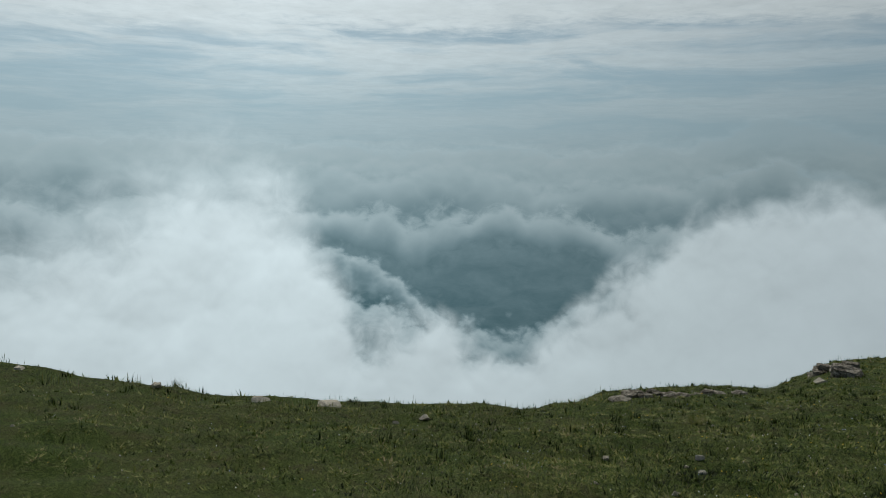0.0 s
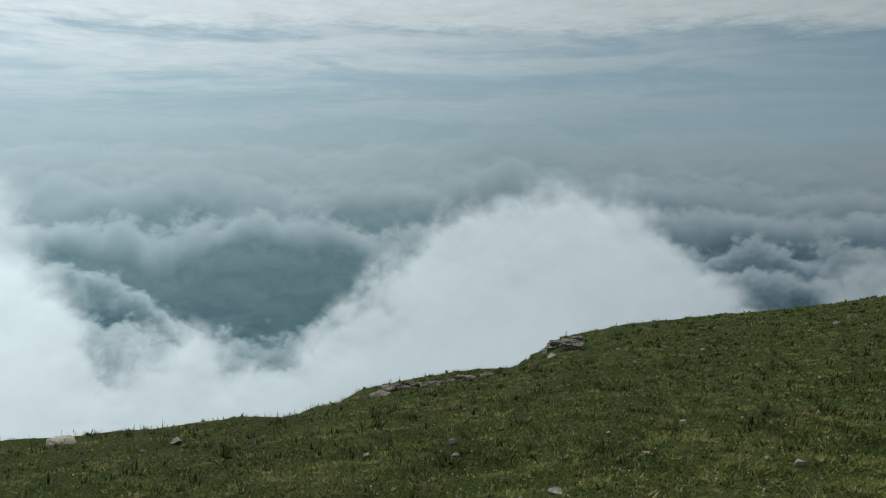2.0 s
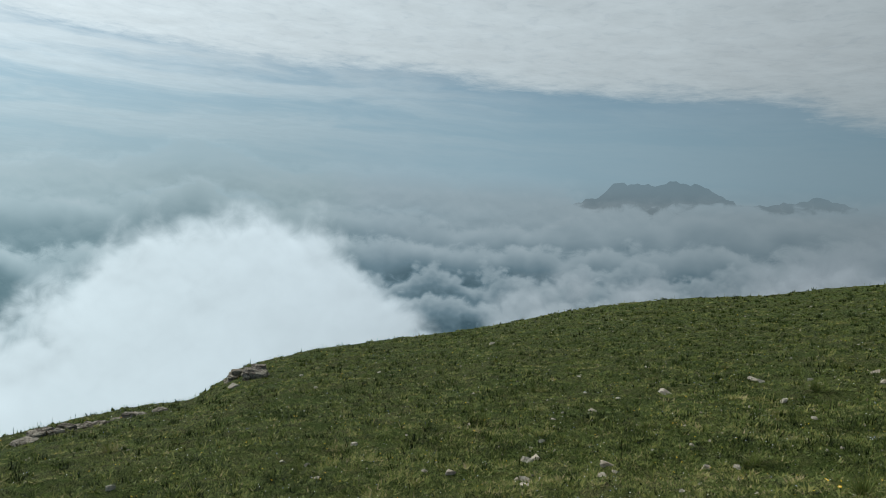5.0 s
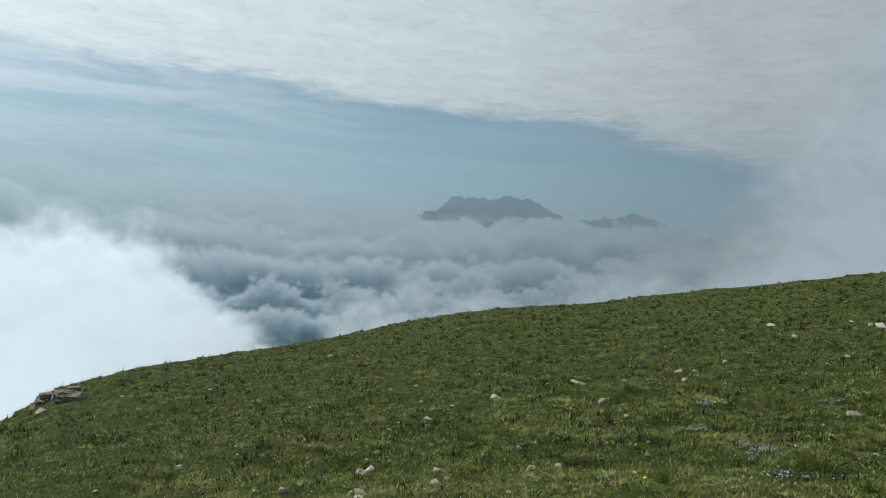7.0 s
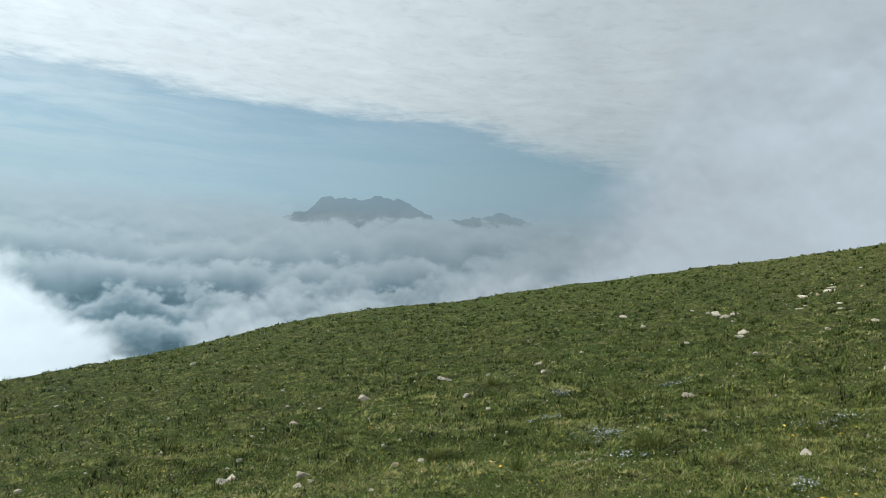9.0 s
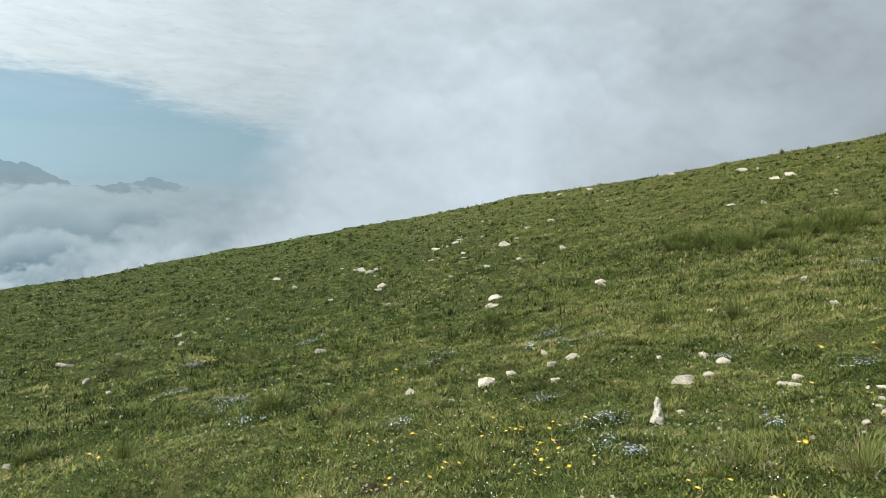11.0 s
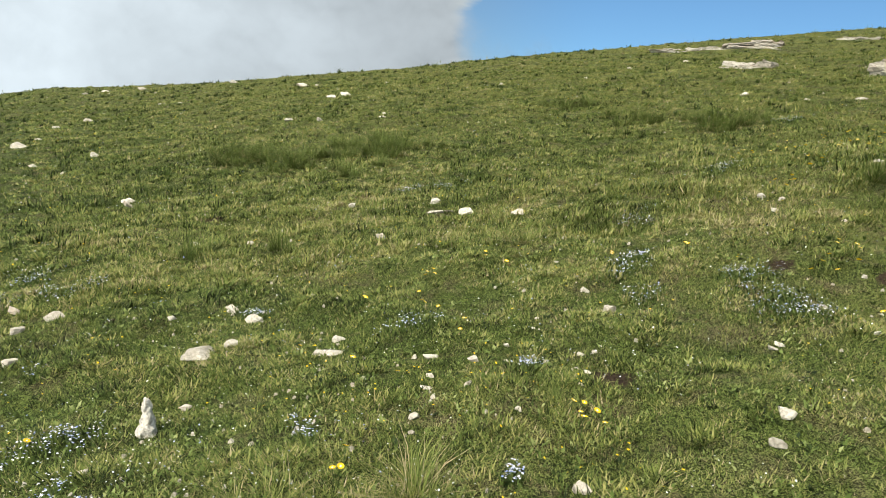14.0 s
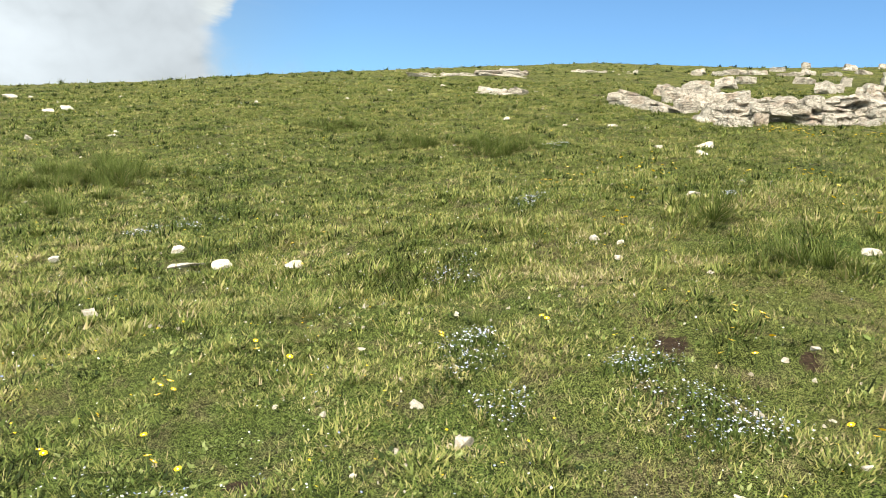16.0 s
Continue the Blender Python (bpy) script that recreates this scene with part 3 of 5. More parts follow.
# ---- the far mountain that stands out of the cloud ----
def mountain():
    rng = np.random.RandomState(3)
    a0, a1, cols, rows, dist = 40.0, 92.0, 200, 40, 3300.0
    az = np.linspace(a0, a1, cols)
    crest = np.interp(az, [40, 50, 55, 57, 57.9, 58.5, 60.2, 61.8, 62.6, 63.3, 65, 66.3, 68, 71, 72.8, 74, 77, 92], [-2.5, -0.8, 0.5, 1.2, 2.2, 2.4, 2.3, 2.45, 2.8, 2.6, 2.4, 1.6, 1.1, 1.6, 2.05, 1.7, 0.8, -2.0])
    crest = crest + sum(0.07 / (k + 1) ** 0.6 * np.sin(az * (3.1 + 3.9 * k) + p) for k, p in enumerate(rng.uniform(0, 6.28, 6)))
    verts, faces = [], []
    for r in range(rows + 1):
        f = r / rows
        for c in range(cols):
            # a steep crag over wooded spurs, then the back slope
            if f < 0.8:
                g = f / 0.8
                d = dist - 900.0 * (1 - g) ** 1.3
                z = -640.0 + (crest[c] * dist / 57.3 + 640.0) * (0.72 * g + 0.28 * g ** 6)
            else:
                g = (f - 0.8) / 0.2
                d = dist + 900.0 * g
                z = crest[c] * dist / 57.3 - 500.0 * g
            a = radians(az[c])
            x, y = d * math.sin(a), d * math.cos(a)
            rough = 45.0 * noise.fractal((x / 260.0, y / 260.0, z / 300.0), 1.0, 2.0, 6) * min(1.0, 4 * (1 - min(f / 0.8, 1.0)) + 0.06)
            verts.append((x + rough * math.sin(a), y + rough * math.cos(a), z + rough * 0.4 + EYE[2]))
    for r in range(rows):
        for c in range(cols - 1):
            p = r * cols + c
            faces.append((p, p + 1, p + cols + 1, p + cols))
    me = mesh_from("far_mountain", verts, faces, smooth=False)
    mat, w = material("far_crag")
    p = spot(w)
    tone = w.ramp(w.noise(p, 0.012, 8.0, 0.65), [(0.38, (0.012, 0.020, 0.016)), (0.55, (0.022, 0.03, 0.025)), (0.66, (0.07, 0.07, 0.065))])
    me.materials.append(finish(mat, w, tone, 0.95, gloss=0.1))
    tagged(new("far_mountain", me), "dark flat-topped mountain ridge standing out of cloud", "mountain", kind="structure")


mountain()

# ---- limestone outcrops ----
def block_mesh(seed, mat):
    """A bedded limestone block: unit size, its edges broken and its faces uneven."""
    r = random.Random(seed)
    bm = bmesh.new()
    bmesh.ops.create_cube(bm, size=1.0)
    bmesh.ops.subdivide_edges(bm, edges=list(bm.edges), cuts=3, use_grid_fill=True)
    for v in bm.verts:
        # chipped corners, hollowed faces
        k = sum(abs(c) > 0.45 for c in v.co)
        v.co *= 1.0 - 0.055 * max(0, k - 1) * r.uniform(0.4, 1.6)
        n = noise.noise_vector(v.co * 2.3 + Vector((seed * 3.1, 0, 0)))
        v.co += Vector((n.x * 0.10, n.y * 0.12, n.z * 0.10)) + Vector((r.uniform(-0.03, 0.03), r.uniform(-0.03, 0.03), r.uniform(-0.04, 0.04)))
    me = bpy.data.meshes.new("rock_block")
    bm.to_mesh(me)
    bm.free()
    me.materials.append(mat)
    return me


BEDROCK = limestone_material("bedrock", 1.1, 0.2, 0.95, 0.6)
# greyer limestone for the brow, its backlit shade put into the darker colour
GREY_SHADED_ROCK = limestone_material("grey_shaded_bedrock", 0.2, 0.6, 0.62, 0.8)
BLOCKS = [block_mesh(k, BEDROCK) for k in range(14)]
GREY_SHADED_BLOCKS = [block_mesh(k, GREY_SHADED_ROCK) for k in range(8)]
rock = random.Random(12)


def along(line, u):
    """The point at the share u of a line's length, and its heading."""
    spans = [math.dist(a, b) for a, b in zip(line, line[1:])]
    d = u * sum(spans)
    for a, b, s in zip(line, line[1:], spans):
        if d <= s or (a, b) == (line[-2], line[-1]):
            k = min(d / s, 1.0)
            return a[0] + (b[0] - a[0]) * k, a[1] + (b[1] - a[1]) * k, math.atan2(b[1] - a[1], b[0] - a[0])
        d -= s


def outcrop(line, tall, setback, course, label, gap=None, wide=(0.25, 0.95), sink=0.25, mass=True, blocks=BLOCKS, share=1.0, hollows=(), loose=0.1):
    """Beds of broken limestone along a line, stepping back uphill; tall gives the height at a share of the length."""
    thing = new("rock_outcrop")
    x0, y0, _ = along(line, 0.5)
    thing.location = (x0, y0, float(land(x0, y0)))
    length = sum(math.dist(a, b) for a, b in zip(line, line[1:]))
    made = []
    chord = math.atan2(line[-1][1] - line[0][1], line[-1][0] - line[0][0]) + math.pi / 2
    z = -0.1 + (0.2 if not mass else 0.0)
    top = max(tall(k / 20) for k in range(21))
    while z < top:
        thick = rock.uniform(*course)
        d = rock.uniform(-0.3, 0.2)
        while d < length:
            w = rock.uniform(*wide)
            u = (d + w / 2) / length
            if 0 <= u <= 1 and z < tall(u) - (0.35 if mass else 0.0) + rock.uniform(-0.15, 0.1) and not (gap and gap[0] < u < gap[1] and gap[2] < z < gap[3]):
                x, y, a = along(line, u)
                back = setback * z / max(top, 0.1) + rock.uniform(-loose, loose)
                nx, ny = math.cos(a + math.pi / 2), math.sin(a + math.pi / 2)
                deep = w * rock.uniform(0.8, 1.3)
                if mass:
                    nx, ny = math.cos(chord), math.sin(chord)
                x, y = x + nx * (back + deep * 0.3), y + ny * (back + deep * 0.3)
                under = along(line, u)[:2] if mass else (x, y)
                made.append((pose(x, y, float(land(*under)) + z - sink + thick / 2 + rock.uniform(-0.05, 0.05), rock.uniform(-5, 5) * (1 + loose * 2), rock.uniform(-4, 4) * (1 + loose * 2), math.degrees(a) + rock.uniform(-10, 10) * (1 + loose * 2))
                             @ Matrix.Diagonal((w * 1.04, deep, thick * rock.uniform(1.1, 1.5), 1))))
            d += w * rock.uniform(0.86, 1.0)
        z += thick * 0.88
    for m in made:
        if rock.random() > share:
            continue
        ob = new("rock_block", rock.choice(blocks))
        ob.parent = thing
        ob.matrix_basis = Matrix.Translation(-thing.location) @ m
    tagged(thing, label, "rock outcrop")
    if not mass:
        return thing
    # the mass of the rock: thin beds, some proud and some worn back, over a leaning face
    bm = bmesh.new()
    cols, rows = max(10, int(length / 0.05)), 56
    grid = []
    chance = random.Random(int(length * 1000))
    bed_shift = [chance.uniform(-0.16, 0.16) for _ in range(60)]
    shifts = {}
    chord = math.atan2(line[-1][1] - line[0][1], line[-1][0] - line[0][0]) + math.pi / 2
    nx, ny = math.cos(chord), math.sin(chord)
    for c in range(cols + 1):
        u = c / cols
        x, y, _ = along(line, u)
        g = float(land(x, y)) - sink
        d = u * length
        h = max(tall(u) + 0.14 * noise.noise(Vector((d * 1.3, 3.0, 0))) + 0.10 * noise.noise(Vector((d * 4.1, 7.0, 0))), 0.05)
        for r in range(rows + 1):
            v = r / rows
            face = min(v / 0.78, 1.0)
            z = (h + 0.3) * face - 0.3
            dip = z + 0.05 * d * math.sin(0.7 * d) * 0.3
            bed = int((dip + 0.6) / 0.13 + 0.8 * noise.noise(Vector((d * 0.35, z, 1.0))) + 2)
            joint = int(d / 0.5 + 0.37 * bed + 0.3 * noise.noise(Vector((d, z * 2, 4.0))))
            if (bed, joint) not in shifts:
                shifts[bed, joint] = bed_shift[bed % 60] * 0.8 + chance.uniform(-0.14, 0.14)
            back = 0.12 + setback * face ** 1.25 + max(0.0, v - 0.78) / 0.22 * 2.6 + shifts[bed, joint] * (1 if face < 1 else 0.4)
            back += 0.30 * noise.noise(Vector((d * 0.55, z * 0.8, 9.0))) + 0.05 * noise.noise(Vector((d * 4.0, z * 7.0, 2.0)))
            for u0, u1, z0, z1, much in hollows:
                back += much * max(0.0, 1 - ((u - (u0 + u1) / 2) / ((u1 - u0) / 2)) ** 2) * (1.0 if z0 < z + 0.05 * math.sin(7 * d) < z1 else 0.0)
            z += 0.04 * noise.noise(Vector((d * 3.0, z * 3.0, 6.0))) - (0.0 if v <= 0.78 else (v - 0.78) / 0.22 * 0.4)
            px, py = x + nx * back, y + ny * back
            z = g + z
            if v == 1.0:
                z = min(z, float(land(px, py)) - 0.05)
            grid.append(bm.verts.new((px - thing.location.x, py - thing.location.y, z - thing.location.z)))
    for c in range(cols):
        for r in range(rows):
            p = c * (rows + 1) + r
            bm.faces.new((grid[p], grid[p + rows + 1], grid[p + rows + 2], grid[p + 1]))
    part("rock_mass", bm, BEDROCK, thing)
    return thing


def step(*pairs):
    return lambda u: float(np.interp(u, [p[0] for p in pairs], [p[1] for p in pairs]))


# the great outcrop under the crest; lines run so that uphill is to their left
outcrop([(7.4, -22.9), (6.6, -21.6), (5.8, -21.9), (5.0, -22.3), (4.1, -22.6), (3.4, -22.9), (2.6, -23.6), (1.3, -24.6), (-1.0, -25.8)],
        step((0, 0.35), (0.08, 0.8), (0.2, 1.2), (0.42, 1.3), (0.6, 1.4), (1, 1.6)), 1.5, (0.12, 0.3),
        "great outcrop of bedded cream and rust limestone under the crest", sink=0.25, wide=(0.25, 0.6), share=0.16, hollows=((0.2, 0.36, 0.30, 0.5, 0.7), (0.44, 0.54, 0.85, 1.02, 0.5)))
# jointed blocks that come down from it, and single beds that step up behind it to the crest
for line, high, course, wide, share, label in (
        ([(11.3, -32.6), (9.6, -28.2), (8.4, -25.2), (7.2, -22.6)], 0.3, (0.3, 0.45), (0.3, 0.7), 0.85, "jointed white limestone blocks running down through the grass"),
        ([(10.2, -31.6), (8.6, -27.6), (7.6, -25.4), (6.8, -23.4)], 0.5, (0.26, 0.4), (0.3, 0.8), 0.8, "broken white limestone blocks beside the great outcrop"),
        ([(9.0, -30.0), (7.8, -27.6), (6.6, -25.4)], 0.35, (0.3, 0.45), (0.4, 0.8), 0.7, "scattered white limestone blocks above the great outcrop"),
        ([(7.2, -26.6), (5.0, -26.0), (3.0, -26.4), (0.8, -27.4)], 0.12, (0.18, 0.32), (0.2, 0.6), 0.9, "pale bedded limestone step above the great outcrop"),
        ([(8.0, -29.6), (5.4, -29.4), (3.0, -29.6), (0.8, -30.0)], 0.12, (0.18, 0.34), (0.2, 0.7), 0.8, "pale limestone ledge in the grass above the great outcrop"),
        ([(9.3, -34.1), (6.8, -34.4), (4.3, -34.6), (1.4, -34.8)], 0.15, (0.2, 0.38), (0.25, 0.8), 0.8, "pale limestone ledge among grass below the crest"),
        ([(9.3, -38.5), (6.4, -38.8), (4.0, -39.0), (1.4, -39.2)], 0.15, (0.22, 0.40), (0.25, 0.85), 0.8, "cream limestone ledge among grass below the crest"),
        ([(11.8, -41.5), (9.4, -43.2), (7.4, -44.0), (4.6, -44.6), (1.8, -44.8)], 0.2, (0.22, 0.40), (0.25, 0.85), 0.8, "white limestone blocks scattered under the skyline"),
        ([(9.2, -47.4), (7.2, -48.0), (4.8, -48.4), (2.4, -48.6)], 0.15, (0.22, 0.40), (0.25, 0.85), 0.8, "limestone ledge along the skyline")):
    outcrop(line, step((0, high)), 0.3, course, label, wide=wide, sink=0.2, mass=False, share=share * 0.85, loose=0.25 if line[0][0] > 10 and line[0][1] > -33 else 1.1)
outcrop([(11.2, -26.2), (10.0, -25.9)], step((0, 0.62), (0.5, 0.72), (1, 0.7)), 0.3, (0.2, 0.32), "square-edged pale limestone block in the grass", wide=(0.5, 0.9), sink=0.2)
outcrop([(9.9, -25.4), (9.2, -24.8), (8.4, -24.1)], step((0, 0.5), (0.5, 0.42), (1, 0.28)), 0.3, (0.14, 0.26), "low broken limestone ledge in the grass", wide=(0.3, 0.7), sink=0.15)
outcrop([(17.3, -27.9), (16.4, -28.2), (15.5, -28.2)], step((0, 0.42), (0.5, 0.38), (1, 0.45)), 0.3, (0.12, 0.2), "thin-bedded pale limestone ledge in the grass", wide=(0.5, 1.1), sink=0.1)
outcrop([(24.4, -33.5), (21.7, -34.9), (18.7, -35.5)], step((0, 0.42), (0.45, 0.4), (0.6, 0.55), (1, 0.62)), 0.5, (0.12, 0.22), "long white limestone ledge below the skyline", wide=(0.5, 1.6), sink=0.14)
outcrop([(17.9, -40.1), (16.2, -40.3), (14.7, -41.1)], step((0, 0.35), (0.5, 0.3), (1, 0.4)), 0.4, (0.12, 0.22), "grey limestone ledges along the crest", wide=(0.4, 1.2), sink=0.12)
# broken edge of the brow
outcrop([(7.4, 16.8), (6.6, 16.4), (5.3, 15.0), (4.2, 14.0), (3.4, 13.8)], step((0, 0.22), (0.5, 0.2), (1, 0.24)), 0.1, (0.08, 0.14), "flat grey limestone slabs along the brow, coloured dark as if backlit", wide=(0.12, 0.36), sink=0.2, mass=False, blocks=GREY_SHADED_BLOCKS, share=0.75)
outcrop([(11.35, 20.8), (10.9, 19.9), (10.3, 18.9)], step((0, 0.48), (0.4, 0.46), (1, 0.25)), 0.25, (0.1, 0.18), "ribbed knob of grey limestone on the brow", wide=(0.15, 0.36), sink=0.3, mass=False, blocks=GREY_SHADED_BLOCKS)
outcrop([(11.0, 18.6), (10.2, 17.6)], step((0, 0.34)), 0.1, (0.1, 0.16), "low grey limestone slab below the knob on the brow", wide=(0.3, 0.6), sink=0.16, mass=False, blocks=GREY_SHADED_BLOCKS)

# ---- meadow plants ----
def wander(x, y, seed, size):
    """A smooth random field between about 0 and 1, with features of that size in metres."""
    r = np.random.RandomState(seed)
    total = np.zeros_like(np.asarray(x, float))
    for k in range(9):
        a, p, q = r.uniform(0, 6.283, 3)
        f = 6.283 / (size * r.uniform(0.6, 1.7))
        total += np.sin(f * (x * math.cos(a) + y * math.sin(a)) + p + 1.3 * np.sin(f * 0.6 * (x * math.sin(a) - y * math.cos(a)) + q))
    return np.clip(0.5 + total / 9.0, 0, 1)


def in_view_scatter(count, rng, near=1.1, far=62.0, power=1.0):
    """Places on the slope, thinning out with distance from the walk; ground that the walk never faces is left out."""
    s = rng.uniform(0, 1, count)
    cx, cy = 3.1 * s, -2.8 * s
    az = np.radians(rng.uniform(-40 + 85 * s, 112 + 82 * s))
    u = rng.uniform(0, 1, count)
    r = near * (far / near) ** (u ** power)
    x, y = cx + r * np.sin(az), cy + r * np.cos(az)
    d = np.interp(np.degrees(np.arctan2(x, y)), _b[:, 0], _b[:, 1])
    keep = np.hypot(x, y) < d + 1.0
    return x[keep], y[keep], r[keep]


def blade_mesh(name, foot, turn, tall, wide, lean, tone, mat, plain=False, low_tone=None):
    """Many leaves as one mesh, each with a tone of its own: two bent pieces, broad in the middle and pointed, or plain slivers."""
    n = len(foot)
    dx, dy = np.cos(turn), np.sin(turn)
    tip = np.sin(lean) * tall
    rise = np.cos(lean) * tall
    side = np.stack([-dy, dx, np.zeros(n)], -1) * (wide / 2)[:, None]
    end = foot + np.stack([dx * tip, dy * tip, rise], -1)
    if plain:
        verts, per = np.stack([foot - side, foot + side, end], 1), 3
        corners, sizes = np.arange(n * 3), np.full(n, 3)
    else:
        mid = foot + np.stack([dx * tip * 0.36, dy * tip * 0.36, rise * 0.62], -1)
        verts, per = np.stack([foot - side * 0.6, foot + side * 0.6, mid + side, mid - side, end], 1), 5
        base = (np.arange(n) * 5)[:, None]
        corners, sizes = np.concatenate([base + np.array([[0, 1, 2, 3]]), base + np.array([[3, 2, 4]])], 1), np.tile([4, 3], n)
    me = mesh_fast(name, verts.reshape(-1, 3), corners.ravel(), sizes)
    tones = np.repeat(tone, per)
    if low_tone is not None:
        # straw at the foot, green above
        share = np.array([1, 1, 0.35, 0.35, 0]) if per == 5 else np.array([1, 1, 0])
        tones = tones + np.tile(share, n) * np.repeat(low_tone - tone, per)
    me.attributes.new("tone", "FLOAT", "POINT").data.foreach_set("value", tones.astype(np.float32))
    me.materials.append(mat)
    return me


def tufts(name, x, y, r, per, rng, mat, label, category, tall, wide, lean, spread, size, tone, plain=False):
    """Tufts of leaves that fan out from each place."""
    n = len(x)
    px, py = np.repeat(x, per), np.repeat(y, per)
    turn = rng.uniform(0, 6.283, n * per)
    off = np.repeat(spread * size, per) * np.sqrt(rng.uniform(0, 1, n * per))
    px, py = px + off * np.cos(turn), py + off * np.sin(turn)
    foot = np.stack([px, py, land(px, py) - 0.002], -1)
    grow = np.repeat(size, per)
    heights = tall * grow * rng.uniform(0.55, 1.25, n * per)
    widths = wide * np.repeat(size, per) * np.repeat(1 + r / 15.0, per) * rng.uniform(0.7, 1.3, n * per)
    leans = rng.uniform(lean[0], lean[1], n * per)
    tones = np.clip(np.repeat(tone, per) + rng.normal(0, 1, n * per) * np.repeat(0.14 - 0.07 * np.clip(r / 25.0, 0, 1), per) + 0.32 * (rng.uniform(0, 1, n * per) < 0.07), 0, 1)
    me = blade_mesh(name, foot, turn + rng.normal(0, 0.5, n * per), heights, widths, leans, tones, mat, plain)
    return tagged(new(name, me), label, category, kind="stuff")


# the darkest grass tone also stands in for shade between blades
GRASS = blade_material("grass_blade", [(0.0, (0.011, 0.017, 0.004)), (0.2, (0.070, 0.102, 0.021)), (0.45, (0.178, 0.208, 0.052)), (0.7, (0.325, 0.312, 0.105)), (0.86, (0.37, 0.305, 0.16)), (1.0, (0.40, 0.325, 0.20))], 0.2)
HERB = blade_material("herb_leaf", [(0.0, (0.018, 0.030, 0.009)), (0.35, (0.080, 0.115, 0.024)), (0.65, (0.17, 0.215, 0.062)), (1.0, (0.28, 0.31, 0.12))], 0.2)

rng = np.random.RandomState(11)


def turf(name, x, y, r, per, label, plain, tall=0.046, wide=0.0044, shift=0.0, lean=(0.3, 1.4), spread=0.034):
    """Short turf: fine tufts, in green and strawy drifts, thin over bare earth."""
    bare = wander(x, y, 21, 0.9) * 0.6 + wander(x, y, 22, 0.22) * 0.4
    keep = (bare < 0.66) | (rng.uniform(0, 1, len(x)) < 0.5)
    for bx, by, wide_of in BARE_EARTH:
        keep &= (np.hypot(x - bx, y - by) > wide_of * rng.uniform(0.3, 1.0, len(x)))
    # small gaps down to the soil beside the way
    keep &= (wander(x, y, 23, 0.15) < 0.57) | (rng.uniform(0, 1, len(x)) < 0.4 + r / 20.0)
    x, y, r = x[keep], y[keep], r[keep]
    size = (0.35 + 0.5 * wander(x, y, 8, 1.2) + 0.75 * wander(x, y, 9, 0.3) ** 1.5) * rng.uniform(0.65, 1.35, len(x)) * (1 + r / 34.0)
    tone = shift - 0.02 + 0.32 * wander(x, y, 3, 2.2) + 0.36 * wander(x, y, 4, 0.35) + 0.16 * (wander(x, y, 5, 6.0) - 0.5)
    tone = tone + rng.normal(0, 1, len(x)) * (0.19 - 0.10 * np.clip(r / 22.0, 0, 1)) + 0.11 * np.clip((land(x, y, False) + 0.3) / 1.6, 0, 1)
    tufts(name, x, y, r, per, rng, GRASS, label, "grass", tall, wide, lean, spread, size, tone, plain)


x, y, r = in_view_scatter(74000, rng, near=6.0)
turf("meadow_grass", x, y, r, 8, "short green alpine grass mixed with straw over the slope", True, 0.044, 0.0078, -0.01, (0.55, 1.42))
# the slope above the way, seen face on
r = 5.0 * 7.0 ** rng.uniform(0, 1, 56000)
az = np.radians(rng.uniform(98, 186, len(r)))
turf("slope_grass", 2.4 + r * np.sin(az), -2.2 + r * np.cos(az), r, 8, "rough green and yellowish grass on the slope above the way", True, 0.054, 0.0046, 0.0, (0.45, 1.38))
x, y, r = in_view_scatter(70000, rng, near=1.5, far=10.0, power=0.9)
turf("turf_grass", x, y, r, 9, "dense short turf with straw-dry leaves beside the way", True, 0.033, 0.0048, -0.02, (0.6, 1.42))
x, y, r = in_view_scatter(30000, rng, near=1.5, far=9.0, power=0.9)
turf("long_grass", x, y, r, 5, "longer bent blades of grass among the turf", True, 0.044, 0.0040, -0.03, (0.5, 1.4), 0.03)

ux, uy = rng.uniform(1.8, 8.6, 90000), rng.uniform(-9.5, -0.8, 90000)
keep = (ux * 0.75 - uy * 0.66 > 4.6) & (ux * 0.75 - uy * 0.66 < 4.6 + 5.5 * rng.uniform(0, 1, len(ux)))
turf("climb_grass", ux[keep], uy[keep], np.hypot(ux[keep] - 2.4, uy[keep] + 2.2), 8, "mixed green and straw-dry turf where the way climbs", True, 0.028, 0.0036, 0.03, (0.5, 1.45))

# small tufts that stand out of the short sward farther off, their shaded look put into dark tones
x, y, r = in_view_scatter(9000, rng, near=7.0, far=60.0, power=0.8)
keep = wander(x, y, 33, 3.0) + 0.5 * wander(x, y, 34, 0.8) > 0.62
x, y, r = x[keep], y[keep], r[keep]
tufts("dark_tufts", x, y, r, 12, rng, GRASS, "small green tufts with shade in their dark colour, dotted over the sward", "grass", 0.075, 0.0075, (0.15, 1.2), 0.05, rng.uniform(0.6, 1.3, len(x)) * (1 + r / 40.0), 0.02 + 0.12 * rng.uniform(0, 1, len(x)), True)

# broad low leaves of herbs
x, y, r = in_view_scatter(44000, rng, near=1.5, far=16.0, power=0.85)
keep = (wander(x, y, 13, 0.5) > 0.42) | (rng.uniform(0, 1, len(x)) < 0.35)
for bx, by, wide_of in BARE_EARTH:
    keep &= np.hypot(x - bx, y - by) > wide_of * 0.9
x, y, r = x[keep], y[keep], r[keep]
size = (0.5 + 0.7 * rng.uniform(0, 1, len(x)) ** 2) * (1 + r / 35.0)
tufts("meadow_herbs", x, y, r, 5, rng, HERB, "low dark green leaves of meadow herbs among the grass", "plants", 0.028, 0.0100, (0.7, 1.4), 0.018, size, 0.16 + 0.55 * wander(x, y, 14, 0.6) + rng.normal(0, 0.24, len(x)))

